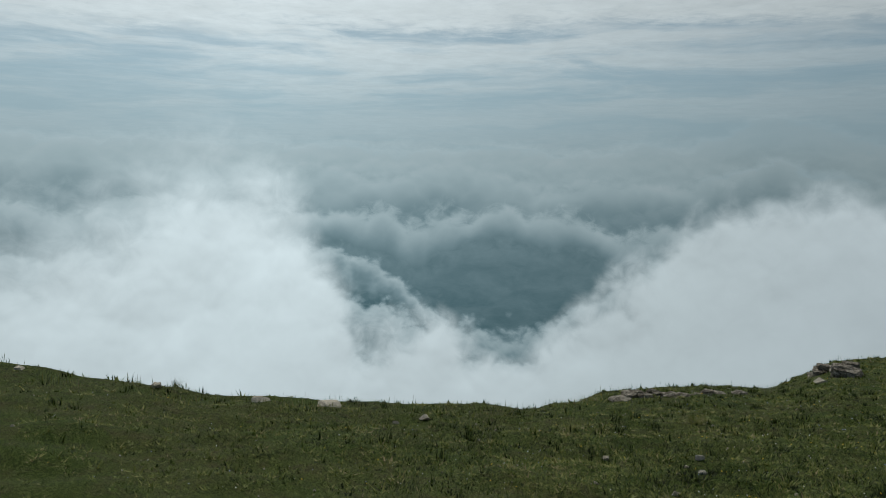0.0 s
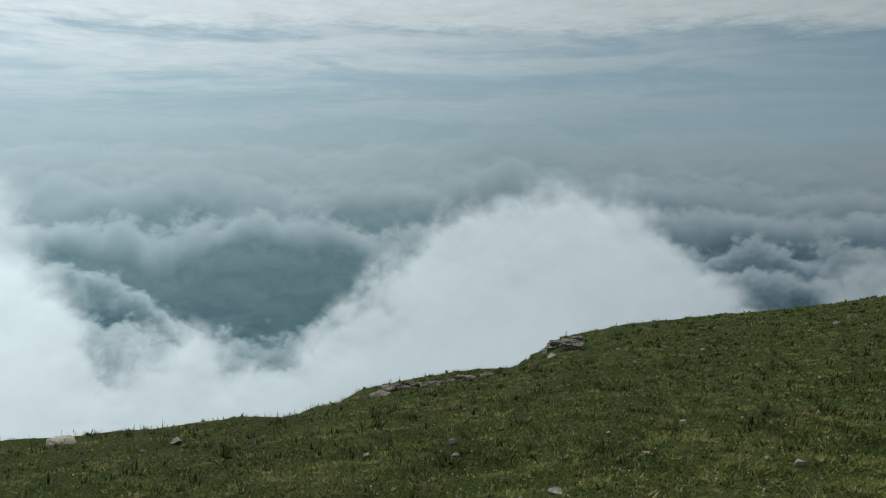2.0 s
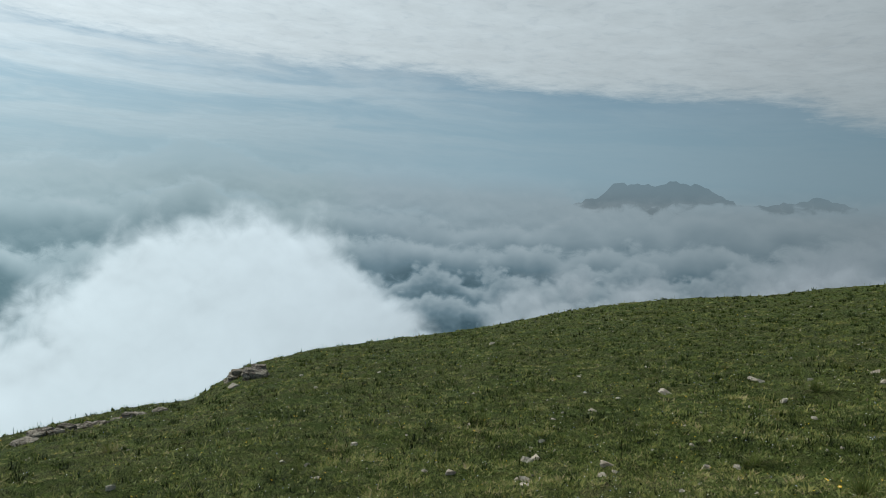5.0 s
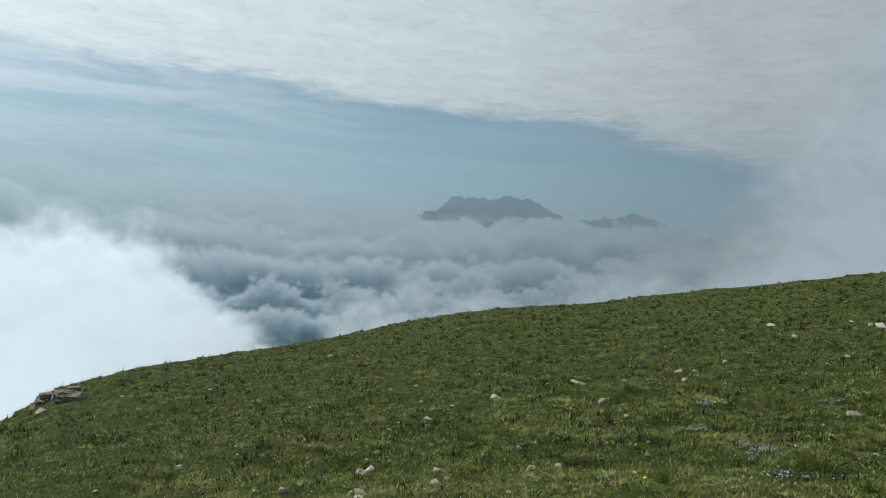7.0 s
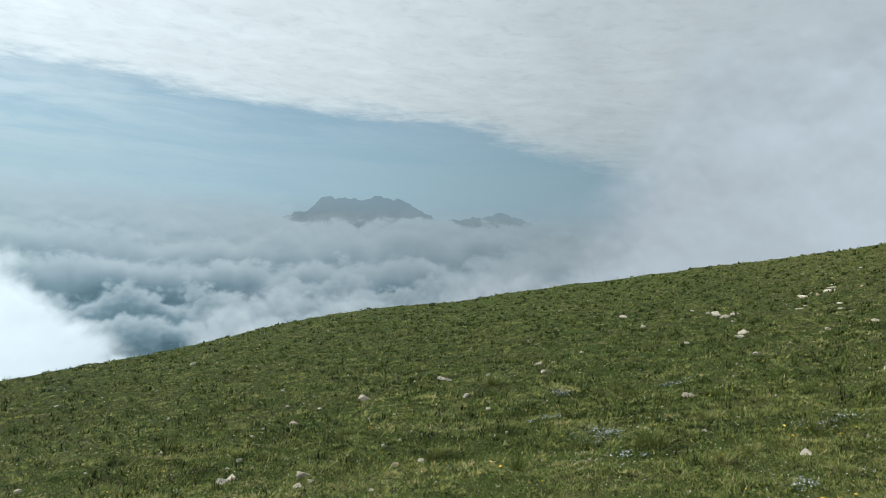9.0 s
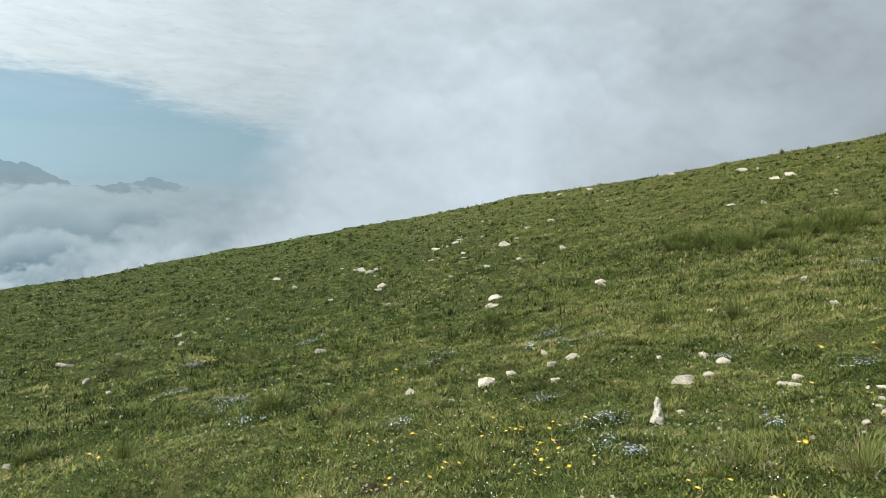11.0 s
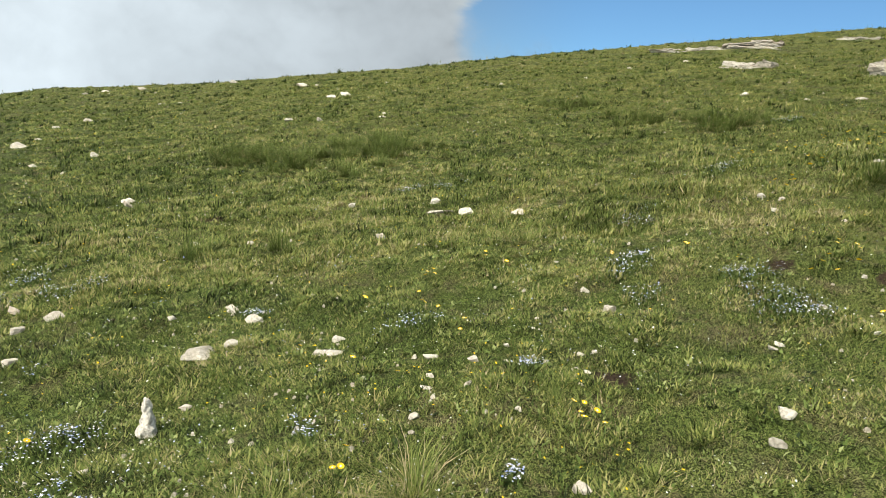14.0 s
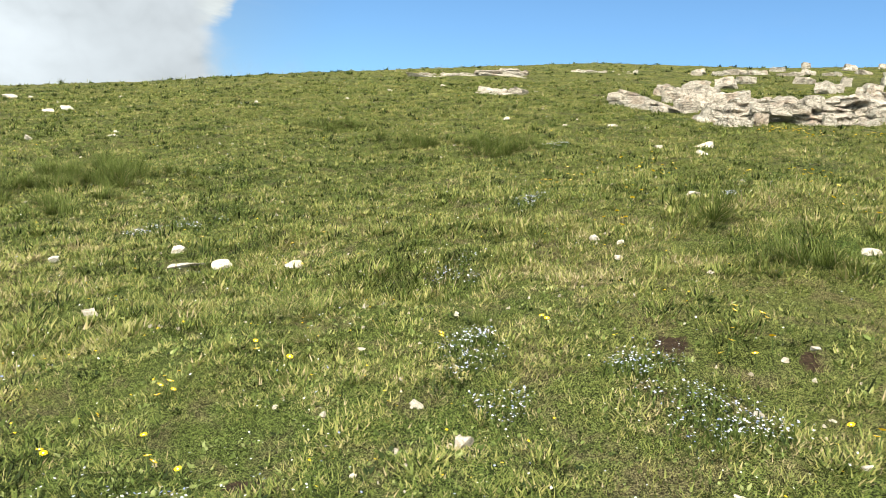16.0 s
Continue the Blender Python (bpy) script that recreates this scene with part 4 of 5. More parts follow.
# thin seed stalks, most of all along the brow
rb = rng.uniform(-1.2, 0.25, 2600)
ab = np.radians(np.concatenate([rng.uniform(-36, 32, 1500), rng.uniform(32, 178, 1100)]))
rb = rb + np.interp(np.degrees(ab), _b[:, 0], _b[:, 1])
x, y = rb * np.sin(ab), rb * np.cos(ab)
keep = wander(x, y, 31, 1.1) > 0.56
x, y, rb = x[keep], y[keep], rb[keep]
foot = np.stack([x, y, land(x, y) - 0.01], -1)
n = len(x)
me = blade_mesh("seed_stalks", foot, rng.uniform(0, 6.283, n), (0.04 + 0.12 * rng.uniform(0, 1, n) ** 2) * (1 + rb / 50), 0.003 * (1 + rb / 9.0), rng.uniform(0.0, 0.4, n), rng.uniform(0.1, 0.9, n), GRASS)
tagged(new("seed_stalks", me), "thin dry seed stalks standing up along the brow", "grass", kind="stuff")

# ---- stones, flowers and tussocks, by place and breadth in metres ----
DOWNHILL_STONES = [(11.75, 5.65, 0.41), (6.12, 4.35, 0.16), (6.31, 4.37, 0.15), (9.28, 5.58, 0.16), (9.93, 2.68, 0.10), (11.31, 3.55,
    0.12), (6.70, 2.65, 0.11), (28.22, 3.12, 0.50), (5.46, 6.54, 0.10), (4.59, 6.27, 0.08), (4.42, 6.51, 0.07), (6.92, 4.78,
    0.10), (7.40, 3.12, 0.08), (20.99, 17.76, 0.27), (12.26, 14.19, 0.16), (6.20, 3.44, 0.18), (5.77, 2.43, 0.07), (6.28,
    6.47, 0.06), (14.68, 7.65, 0.14), (23.75, 1.96, 0.23), (17.36, 0.32, 0.20), (10.60, 6.59, 0.08)]
ACROSS_STONES = [(23.72, -5.05, 0.76), (23.66, -2.51, 0.26), (28.59, -3.06, 0.46), (29.08, -3.88, 0.42), (22.72, -3.51, 0.29), (18.40,
    -3.59, 0.24), (23.88, -0.41, 0.45), (28.24, 0.66, 0.27), (17.57, -0.81, 0.31), (11.34, -2.59, 0.31), (18.06, -2.62,
    0.17), (7.71, -2.59, 0.10), (7.30, -2.78, 0.20), (6.41, -2.38, 0.09), (7.15, -2.53, 0.10), (6.94, -1.83, 0.20), (7.26,
    -2.16, 0.12), (6.98, -1.16, 0.15), (6.47, -1.49, 0.07), (4.95, -2.72, 0.11), (5.60, -3.22, 0.16), (5.60, -3.36, 0.09),
    (34.62, -11.99, 0.23), (33.83, -12.58, 0.23), (41.17, -18.03, 0.71), (44.32, -14.02, 0.67), (8.21, -0.29, 0.06), (8.14,
    0.31, 0.06), (13.65, 4.73, 0.26), (12.83, 3.51, 0.13)]
ACROSS_STONES_MORE = [(13.52, 2.76, 0.13), (17.58, 2.77, 0.14), (6.84, 2.40, 0.13), (8.94, -0.64, 0.07), (4.74, -2.41, 0.05), (45.04, -11.22,
    0.44), (20.01, -10.00, 0.17), (39.15, -6.46, 0.25)]
UNDERFOOT_STONES = [(3.25, -3.67, 0.07), (8.12, -6.82, 0.16), (3.52, -2.71, 0.06), (3.18, -2.83, 0.04), (3.24, -2.46, 0.03), (3.43, -2.01,
    0.04), (4.00, -1.50, 0.03), (3.82, -2.03, 0.03), (2.86, -2.87, 0.03)]
ABREAST_STONES = [(11.59, -4.51, 0.30), (4.07, -3.85, 0.05), (4.21, -3.73, 0.06), (4.29, -3.81, 0.05), (5.13, -3.73, 0.21), (5.14, -2.96,
    0.06), (2.86, -4.28, 0.07), (8.65, -4.27, 0.14), (6.30, -3.67, 0.07), (5.96, -3.67, 0.11), (19.48, -5.87, 0.34), (30.13,
    -8.06, 0.42), (19.29, -13.60, 0.17), (21.52, -11.72, 0.42), (3.70, -4.19, 0.03), (3.99, -3.49, 0.04), (4.18, -4.20,
    0.03), (3.89, -4.39, 0.03)]
UPHILL_STONES = [(4.28, -5.12, 0.08), (7.16, -5.44, 0.13), (6.74, -6.79, 0.20), (7.41, -6.66, 0.19), (7.77, -6.63, 0.49), (4.60, -5.26,
    0.04), (12.02, -20.52, 0.29), (9.86, -19.54, 0.18), (8.75, -19.73, 0.32), (5.67, -15.72, 0.32), (4.39, -9.12, 0.11),
    (9.04, -9.00, 0.08), (4.42, -4.64, 0.03), (3.35, -5.72, 0.05), (2.98, -5.46, 0.04), (3.32, -5.17, 0.05), (5.36, -5.87,
    0.03), (4.70, -7.59, 0.08), (3.81, -7.04, 0.05), (18.78, -13.18, 0.30), (27.19, -17.00, 0.59), (33.45, -18.30, 0.94),
    (32.94, -18.81, 0.33), (29.61, -20.61, 0.21), (20.01, -23.26, 0.22), (20.97, -27.14, 0.34), (20.04, -29.89, 0.42),
    (4.49, -7.50, 0.06), (8.87, -6.19, 0.11)]
BROWSIDE_STONES = [(4.23, 5.58, 0.11), (2.04, 5.71, 0.08), (0.95, 5.18, 0.14), (2.51, 6.36, 0.10), (2.78, 7.16, 0.11), (2.56, 6.92, 0.06),
    (1.82, 7.25, 0.13), (-0.20, 9.06, 0.20), (-0.56, 8.82, 0.09), (2.69, 4.62, 0.11), (9.30, 12.89, 0.13), (9.36, 16.69,
    0.38), (11.45, 16.69, 0.13), (5.19, 4.61, 0.12), (5.05, 4.83, 0.08)]
BLUE_PATCHES = [(7.99, 0.77, 0.32), (4.37, -2.34, 0.18), (7.93, -2.56, 0.25), (4.96, -4.13, 0.28), (10.98, 1.85, 0.36), (5.86, -0.98,
    0.18), (4.28, -3.14, 0.15), (5.36, -6.78, 0.28), (4.57, -5.67, 0.27), (3.44, -3.55, 0.08), (2.57, -3.58, 0.12), (3.04,
    -3.36, 0.07), (6.03, -3.70, 0.14), (5.08, -2.41, 0.11), (3.50, -5.59, 0.35), (4.35, -5.44, 0.27), (4.05, -4.17, 0.15),
    (5.78, -8.78, 0.31), (9.01, -7.79, 0.29), (8.59, -15.80, 0.49), (4.65, -5.85, 0.25), (3.66, -5.79, 0.30), (3.34, -5.55,
    0.23), (4.05, -8.82, 0.15), (9.15, -7.08, 0.30), (3.85, -5.75, 0.15), (7.65, 0.64, 0.57), (6.82, 0.38, 0.22), (11.55,
    0.28, 0.37), (8.62, 1.49, 0.29)]
YELLOW_FLOWERS = [(4.70, -1.32), (4.70, -1.22), (4.28, -1.70), (4.21, -1.76), (4.49, -1.68), (5.23, -2.08), (4.89, -1.90), (4.59, -1.78),
    (4.88, -1.96), (5.45, -1.09), (5.60, -1.23), (7.85, -1.00), (6.05, 1.31), (6.23, 1.50), (3.93, -3.10), (5.19, -1.75),
    (4.35, -3.66), (5.71, -4.82), (5.56, -1.17), (4.63, -1.16), (5.11, -2.07), (4.80, -2.12), (4.91, -1.96), (4.92, -1.90),
    (5.11, -1.74), (4.61, -1.98), (3.59, -2.35), (2.96, -3.19), (3.90, -3.07), (3.58, -3.96)]
YELLOW_FLOWERS_MORE = [(3.50, -3.96), (3.65, -2.54), (4.38, -6.01), (7.61, -1.06), (4.56, -4.22), (5.13, -3.56), (4.71, -3.62), (3.46, -3.92),
    (3.55, -4.01), (3.53, -6.05), (3.46, -6.29), (3.36, -6.15), (3.40, -6.03), (3.02, -5.70), (5.63, -4.83), (7.11, -7.19),
    (5.92, -11.93), (6.49, -13.62), (5.63, -5.34), (5.50, -5.25), (5.38, -5.31), (5.53, -4.74), (5.02, -4.46), (5.34,
    -4.54), (5.65, -4.31), (5.16, -4.42), (4.85, -5.80), (3.51, -5.98), (3.43, -6.26), (2.95, -5.62)]
YELLOW_FLOWERS_FAR = [(3.57, -6.35), (5.27, -10.38), (6.09, -12.63), (6.03, -13.37), (6.92, -7.33), (7.84, -6.19), (8.23, -6.88), (8.14,
    -7.08), (3.02, -8.31), (5.15, -19.59), (5.06, -19.74), (4.92, -19.57), (6.69, -19.89)]
YELLOW_BUNCHES = [(5.19, -19.93), (4.75, -19.97), (4.51, -19.85), (4.08, -19.30), (6.18, -13.89), (5.48, -11.72), (5.63, -11.73), (6.44,
    -11.73), (6.72, -13.11), (4.76, -8.46), (5.79, -13.28), (4.07, -13.78), (3.79, -12.95), (3.68, -13.11), (4.31,
    -10.99), (3.30, -8.99), (5.89, -9.70), (5.96, -9.51), (4.55, -7.59), (3.23, -19.27)]
YELLOW_DOWNHILL = [(5.61, -1.02), (5.34, -1.16), (4.97, -1.32), (5.26, -1.55), (4.77, -1.61), (5.13, -1.88), (4.46, -1.81),
    (4.48, -1.22), (5.12, -2.18), (4.16, -1.95), (4.39, -0.81), (4.22, -1.59), (4.75, -1.07)]
TUSSOCKS = [(3.64, -3.25, 0.42), (3.95, -2.83, 0.34), (3.85, -1.74, 0.33), (8.05, -4.03, 0.55), (12.44, -8.52, 2.50), (14.75, -7.74,
    1.34), (9.86, -2.46, 0.58), (8.98, -14.57, 0.92), (7.75, -4.75, 0.46), (13.88, -9.05, 1.65), (3.13, -4.72, 0.22), (3.65,
    -3.99, 0.17), (4.82, -3.60, 0.19), (5.85, -6.00, 0.45), (9.38, -15.52, 1.49), (3.27, -7.30, 0.58), (11.52, -14.65,
    1.29), (15.04, -16.82, 1.34), (13.18, -9.09, 2.11), (5.65, -4.88, 0.25), (4.74, -6.12, 0.27), (4.05, -8.07, 0.52),
    (14.29, -7.48, 1.12), (13.64, -9.46, 1.91), (7.96, -1.27, 0.37), (11.06, 0.79, 0.63), (7.46, 0.87, 0.43), (6.37, 1.23,
    0.43), (6.98, 2.34, 0.37), (12.23, 3.30, 0.52)]
TUSSOCKS_MORE = [(7.63, 6.37, 0.42), (8.36, 4.15, 0.39), (7.25, 0.17, 0.53)]

RUBBLE_STONES = [(24.02, -2.76, 0.30), (29.86, -3.46, 0.22), (28.15, -3.49, 0.21), (30.70, -4.23, 0.39), (32.54, -4.51, 0.27),
    (24.26, -3.64, 0.20), (29.70, -5.07, 0.25), (29.14, -6.83, 0.28), (25.61, -5.74, 0.24), (24.16, -0.72, 0.32), (22.20, -0.68,
    0.16), (18.49, -0.91, 0.38), (14.53, -1.03, 0.17), (18.99, -4.54, 0.22), (16.49, -4.60, 0.08), (12.08, -4.58, 0.25), (11.93,
    -2.77, 0.35), (33.67, -2.58, 0.18), (45.71, -12.44, 0.65), (24.46, -0.23, 0.47), (26.06, 0.06, 0.22), (15.07, 3.26, 0.28),
    (13.76, 3.95, 0.12), (13.72, 4.96, 0.24), (6.05, 3.25, 0.08), (11.13, 1.75, 0.06), (7.89, 1.81, 0.05), (8.37, 0.39, 0.08),
    (10.24, -0.02, 0.22), (8.58, 3.76, 0.07), (10.54, 5.90, 0.09), (9.72, 0.26, 0.06)]
RUBBLE_STONES_MORE = [(16.21, 18.57, 0.12), (8.03, 5.41, 0.08), (6.69, 4.74, 0.06), (5.57, 3.96, 0.11), (5.46, 3.85, 0.07),
    (5.20, 3.68, 0.11), (5.66, 3.84, 0.06), (5.52, 4.01, 0.06), (5.90, 3.30, 0.14), (12.65, 8.10, 0.11), (5.44, 5.05, 0.04),
    (5.21, -5.69, 0.05), (4.60, -5.28, 0.07), (5.16, -5.03, 0.03), (4.51, -4.75, 0.03), (4.41, -7.26, 0.07), (3.31, -5.21,
    0.07), (3.10, -5.85, 0.03), (27.14, -16.31, 0.45), (20.09, -11.98, 0.31), (23.26, -22.47, 0.25), (22.15, -20.86, 0.20),
    (5.93, -16.96, 0.44), (6.57, -16.10, 0.18), (3.05, -7.85, 0.14), (6.37, -3.70, 0.10), (6.12, -3.82, 0.04), (7.37, -4.66,
    0.03)]
RUBBLE_STONES_LAST = [(6.27, -3.26, 0.06), (5.30, -3.91, 0.09), (4.50, -3.98, 0.08), (4.29, -4.07, 0.07), (5.15, -2.96, 0.07),
    (4.07, -3.56, 0.06), (8.32, -4.69, 0.07), (2.92, -4.45, 0.08), (4.00, -4.54, 0.05), (4.36, -4.37, 0.04), (3.81, -4.37,
    0.04), (3.20, -6.24, 0.05)]


def stone_mesh(seed):
    """A weathered limestone: a lump with broken, flattened sides, its foot in the turf."""
    r = random.Random(seed)
    bm = bmesh.new()
    bmesh.ops.create_icosphere(bm, subdivisions=3, radius=0.5)
    cuts = [(Vector((r.gauss(0, 1), r.gauss(0, 1), r.gauss(0, 0.9))).normalized(), r.uniform(0.14, 0.38)) for _ in range(13)]
    shift = Vector((r.uniform(0, 50), r.uniform(0, 50), 0))
    for v in bm.verts:
        v.co *= 1.0 + 0.5 * noise.noise(v.co * 2.6 + shift)
        for normal, far in cuts:
            over = v.co.dot(normal) - far
            if over > 0:
                v.co -= normal * over * 0.96
        v.co *= 1.0 + 0.16 * noise.noise(v.co * 7.0 + shift) + 0.07 * noise.noise(v.co * 17.0 + shift)
    wide = [max(v.co[k] for v in bm.verts) - min(v.co[k] for v in bm.verts) for k in range(3)]
    for v in bm.verts:
        v.co = Vector([v.co[k] / wide[k] for k in range(3)])
    me = bpy.data.meshes.new("stone")
    bm.to_mesh(me)
    bm.free()
    me.materials.append(LIMESTONE)
    return me


def knobbly_stone_mesh():
    """A worn upright limestone of several knobs grown together, leaning to one side."""
    bm = bmesh.new()
    for k, (x, z, wide, tall) in enumerate(((0.0, 0.0, 1.0, 0.8), (-0.16, 0.25, 0.7, 0.8), (0.05, 0.55, 0.6, 0.9), (0.16, 0.95, 0.5, 0.6), (0.32, 1.15, 0.34, 0.4))):
        lump = bmesh.new()
        bmesh.ops.create_icosphere(lump, subdivisions=3, radius=0.5)
        for v in lump.verts:
            v.co *= 1.0 + 0.35 * noise.noise(v.co * 2.6 + Vector((k * 7.0, 3, 0))) + 0.15 * noise.noise(v.co * 7.0 + Vector((k * 5.0, 0, 9)))
            v.co = Vector((x + v.co.x * wide, v.co.y * wide * 0.8, z + v.co.z * tall))
        me = bpy.data.meshes.new("lump")
        lump.to_mesh(me)
        lump.free()
        bm.from_mesh(me)
        bpy.data.meshes.remove(me)
    me = bpy.data.meshes.new("stone")
    bm.to_mesh(me)
    bm.free()
    me.materials.append(LIMESTONE)
    return me


STONE_MESHES = [stone_mesh(k) for k in range(20)]
pick = random.Random(4)


def place_stone(x, y, size, tall=None, deep=None, lift=0.05, turn=None, label=""):
    ob = new("stone", pick.choice(STONE_MESHES))
    square = math.degrees(math.atan2(y + 1.5, x - 1.5)) + 90
    deep = deep or pick.uniform(0.5, 0.85)
    tall = tall or (pick.uniform(0.3, 0.55) if size > 0.2 else pick.uniform(0.4, 0.8))
    lift = lift if size > 0.2 else 0.12
    slope = math.degrees(math.atan(float(land(x, y + 0.3) - land(x, y - 0.3)) / 0.6))
    ob.matrix_world = pose(x, y, float(land(x, y)) + size * tall * lift, slope + pick.uniform(-16, 16), pick.uniform(-18, 18), turn if turn is not None else square + pick.uniform(-22, 22)) @ Matrix.Diagonal((size, size * deep, size * tall, 1))
    if not label:
        label = "big weathered pale limestone half sunk in the turf" if size > 0.3 else "pale limestone lying among grass and herbs" if size > 0.1 else "small whitish stone in the short grass"
    return tagged(ob, label, "stone", group="stones strewn over the slope")


for rows in (DOWNHILL_STONES, ACROSS_STONES, ACROSS_STONES_MORE, UNDERFOOT_STONES, ABREAST_STONES, UPHILL_STONES, BROWSIDE_STONES, RUBBLE_STONES, RUBBLE_STONES_MORE, RUBBLE_STONES_LAST):
    for x, y, size in rows:
        if (x, y) == (4.95, -2.72):
            ob = place_stone(x, y, 0.115, tall=1.0, deep=1.0, lift=0.2, turn=150, label="upright knobbly cream limestone standing in the turf")
            ob.data = knobbly_stone_mesh()
        elif (x, y) == (4.28, -5.12):
            place_stone(x, y, 0.085, tall=1.15, deep=0.7, lift=0.3, label="angular white limestone standing up in the grass")
        elif (x, y) == (7.77, -6.63):
            place_stone(x, y, 0.36, tall=0.14, deep=0.4, lift=0.15, turn=40, label="long narrow limestone slab edging out of the grass")
        elif (x, y) in ((5.13, -3.73), (5.60, -3.22)):
            place_stone(x, y, 0.2 if x < 5.5 else 0.27, tall=0.3, deep=0.45, lift=0.0, label="flat grey-white limestone slab in the turf")
        else:
            place_stone(x, y, size * (0.85 if size > 0.12 else 1.0))

for x, y, size in ((-6.05, 9.8, 0.16), (-4.15, 9.95, 0.15), (-2.6, 9.9, 0.3), (-1.6, 9.75, 0.35)):
    place_stone(x, y, size, tall=0.8 if size < 0.2 else 0.25, lift=0.2, label="dark weathered stone on the edge of the brow")

# pebbles and chips too many to count
rng = np.random.RandomState(17)
x, y, r = in_view_scatter(4500, rng, near=1.6, far=45.0)
keep = wander(x, y, 41, 2.2) > 0.5
x, y, r = x[keep], y[keep], r[keep]
verts, faces = [], []
for px, py, pz, pr in zip(x, y, land(x, y), r):
    s = (0.005 + 0.012 * pick.random() ** 3) * (1 + pr / 9.0)
    a0, base = pick.uniform(0, 6.28), len(verts)
    for k in range(5):
        q = a0 + k * 1.2566
        verts.append((px + s * math.cos(q) * pick.uniform(0.7, 1.2), py + s * math.sin(q) * pick.uniform(0.5, 1.0), pz - 0.004))
    for k in range(5):
        q = a0 + k * 1.2566 + 0.3
        verts.append((px + pick.uniform(0.25, 0.6) * s * math.cos(q), py + pick.uniform(0.2, 0.55) * s * math.sin(q), pz + 0.004 + s * pick.uniform(0.25, 0.7)))
    faces.append(tuple(base + 5 + k for k in range(5)))
    faces += [(base + k, base + (k + 1) % 5, base + 5 + (k + 1) % 5, base + 5 + k) for k in range(5)]
me = mesh_from("pebbles", verts, faces, smooth=False)
me.materials.append(LIMESTONE)
tagged(new("pebbles", me), "whitish limestone chips scattered in the turf", "pebbles", kind="stuff")


# ---- tussocks ----
def tussock_mesh(seed, dry, n=560):
    """Fine leaves that arch out of a few crowded crowns, longest downhill, with old straw under the green."""
    r = np.random.RandomState(seed)
    crowns = r.normal(0, 0.11, (7, 2))
    which = r.choice(7, n, p=r.dirichlet(np.full(7, 2.0)))
    off = crowns[which] + r.normal(0, 0.035, (n, 2))
    turn = np.arctan2(off[:, 1], off[:, 0]) + r.normal(0, 0.9, n)
    foot = np.stack([off[:, 0], off[:, 1], np.full(n, -0.02)], -1)
    tall = (0.16 + 0.50 * r.uniform(0, 1, n) ** 1.6) * r.uniform(0.75, 1.2, 7)[which] * (1 + 0.25 * np.sin(turn))
    lean = np.clip(r.normal(0.75, 0.38, n), 0.05, 1.5)
    old = r.uniform(0, 1, n) < (0.38 if dry > 0.5 else 0.10)
    tone = np.clip(np.where(old, r.normal(0.86, 0.08, n), r.normal(0.32, 0.12, n)), 0, 1)
    lean = np.where(old, np.clip(lean + 0.45, 0.4, 1.52), lean)
    foot_tone = np.where(old, tone, np.clip(tone * 0.6 + (0.40 if dry > 0.5 else 0.05) * r.uniform(0.2, 1.3, n), 0, 1))
    return blade_mesh("grass_tussock", foot, turn, tall, 0.0048 * r.uniform(0.6, 1.4, n), lean, tone, GRASS, low_tone=foot_tone)


GREEN_TUSSOCKS = [tussock_mesh(50 + k, 0.15) for k in range(3)]
SMALL_TUSSOCKS = [tussock_mesh(70 + k, k / 4, 240) for k in range(4)]
DRY_TUSSOCKS = [tussock_mesh(60 + k, 1.0) for k in range(2)]


def place_tussock(x, y, breadth, dry=False, low=0.7):
    ob = new("grass_tussock", pick.choice(DRY_TUSSOCKS if dry else GREEN_TUSSOCKS if breadth > 0.3 else SMALL_TUSSOCKS))
    s = breadth / 0.8
    ob.matrix_world = pose(x, y, float(land(x, y)), 0, 0, pick.uniform(0, 360)) @ Matrix.Diagonal((s, s, s * low * pick.uniform(0.8, 1.1), 1))
    tagged(ob, "arching grass tussock with straw-dry leaves at its foot" if dry else "dense dark green tussock of long fine grass", "grass tussock", group="tussocks on the slope")


for k, (x, y, breadth) in enumerate(TUSSOCKS + TUSSOCKS_MORE):
    if breadth > 0.7:
        # a stand of tall grass
        for _ in range(int(4 + 4 * breadth)):
            a, d = pick.uniform(0, 6.28), breadth * 0.6 * math.sqrt(pick.random())
            place_tussock(x + d * math.cos(a), y + d * math.sin(a), pick.uniform(0.35, 0.75), low=0.75)
    else:
        place_tussock(x, y, breadth, dry=k in (0, 1, 13, 23))
x, y, r = in_view_scatter(260, rng, near=4.5, far=50.0, power=0.8)
for px, py, pr in zip(x, y, r):
    if wander(px, py, 77, 5.0) > 0.42:
        place_tussock(px, py, pick.uniform(0.14, 0.3) * (1 + pr / 45.0), dry=pick.random() < 0.3)


# ---- flowers ----
YELLOW = petal_material("yellow_petal", [(0.80, 0.50, 0.010), (0.85, 0.60, 0.02)])
BLUE = petal_material("blue_petal", [(0.20, 0.25, 0.46), (0.34, 0.39, 0.58), (0.50, 0.53, 0.66), (0.72, 0.72, 0.76), (0.78, 0.77, 0.80)])
WHITE = petal_material("white_petal", [(0.75, 0.75, 0.70), (0.85, 0.85, 0.82)])
ORANGE = petal_material("orange_centre", [(0.55, 0.22, 0.01)])
STEM = blade_material("stem", [(0.0, (0.05, 0.08, 0.02)), (1.0, (0.12, 0.15, 0.05))])


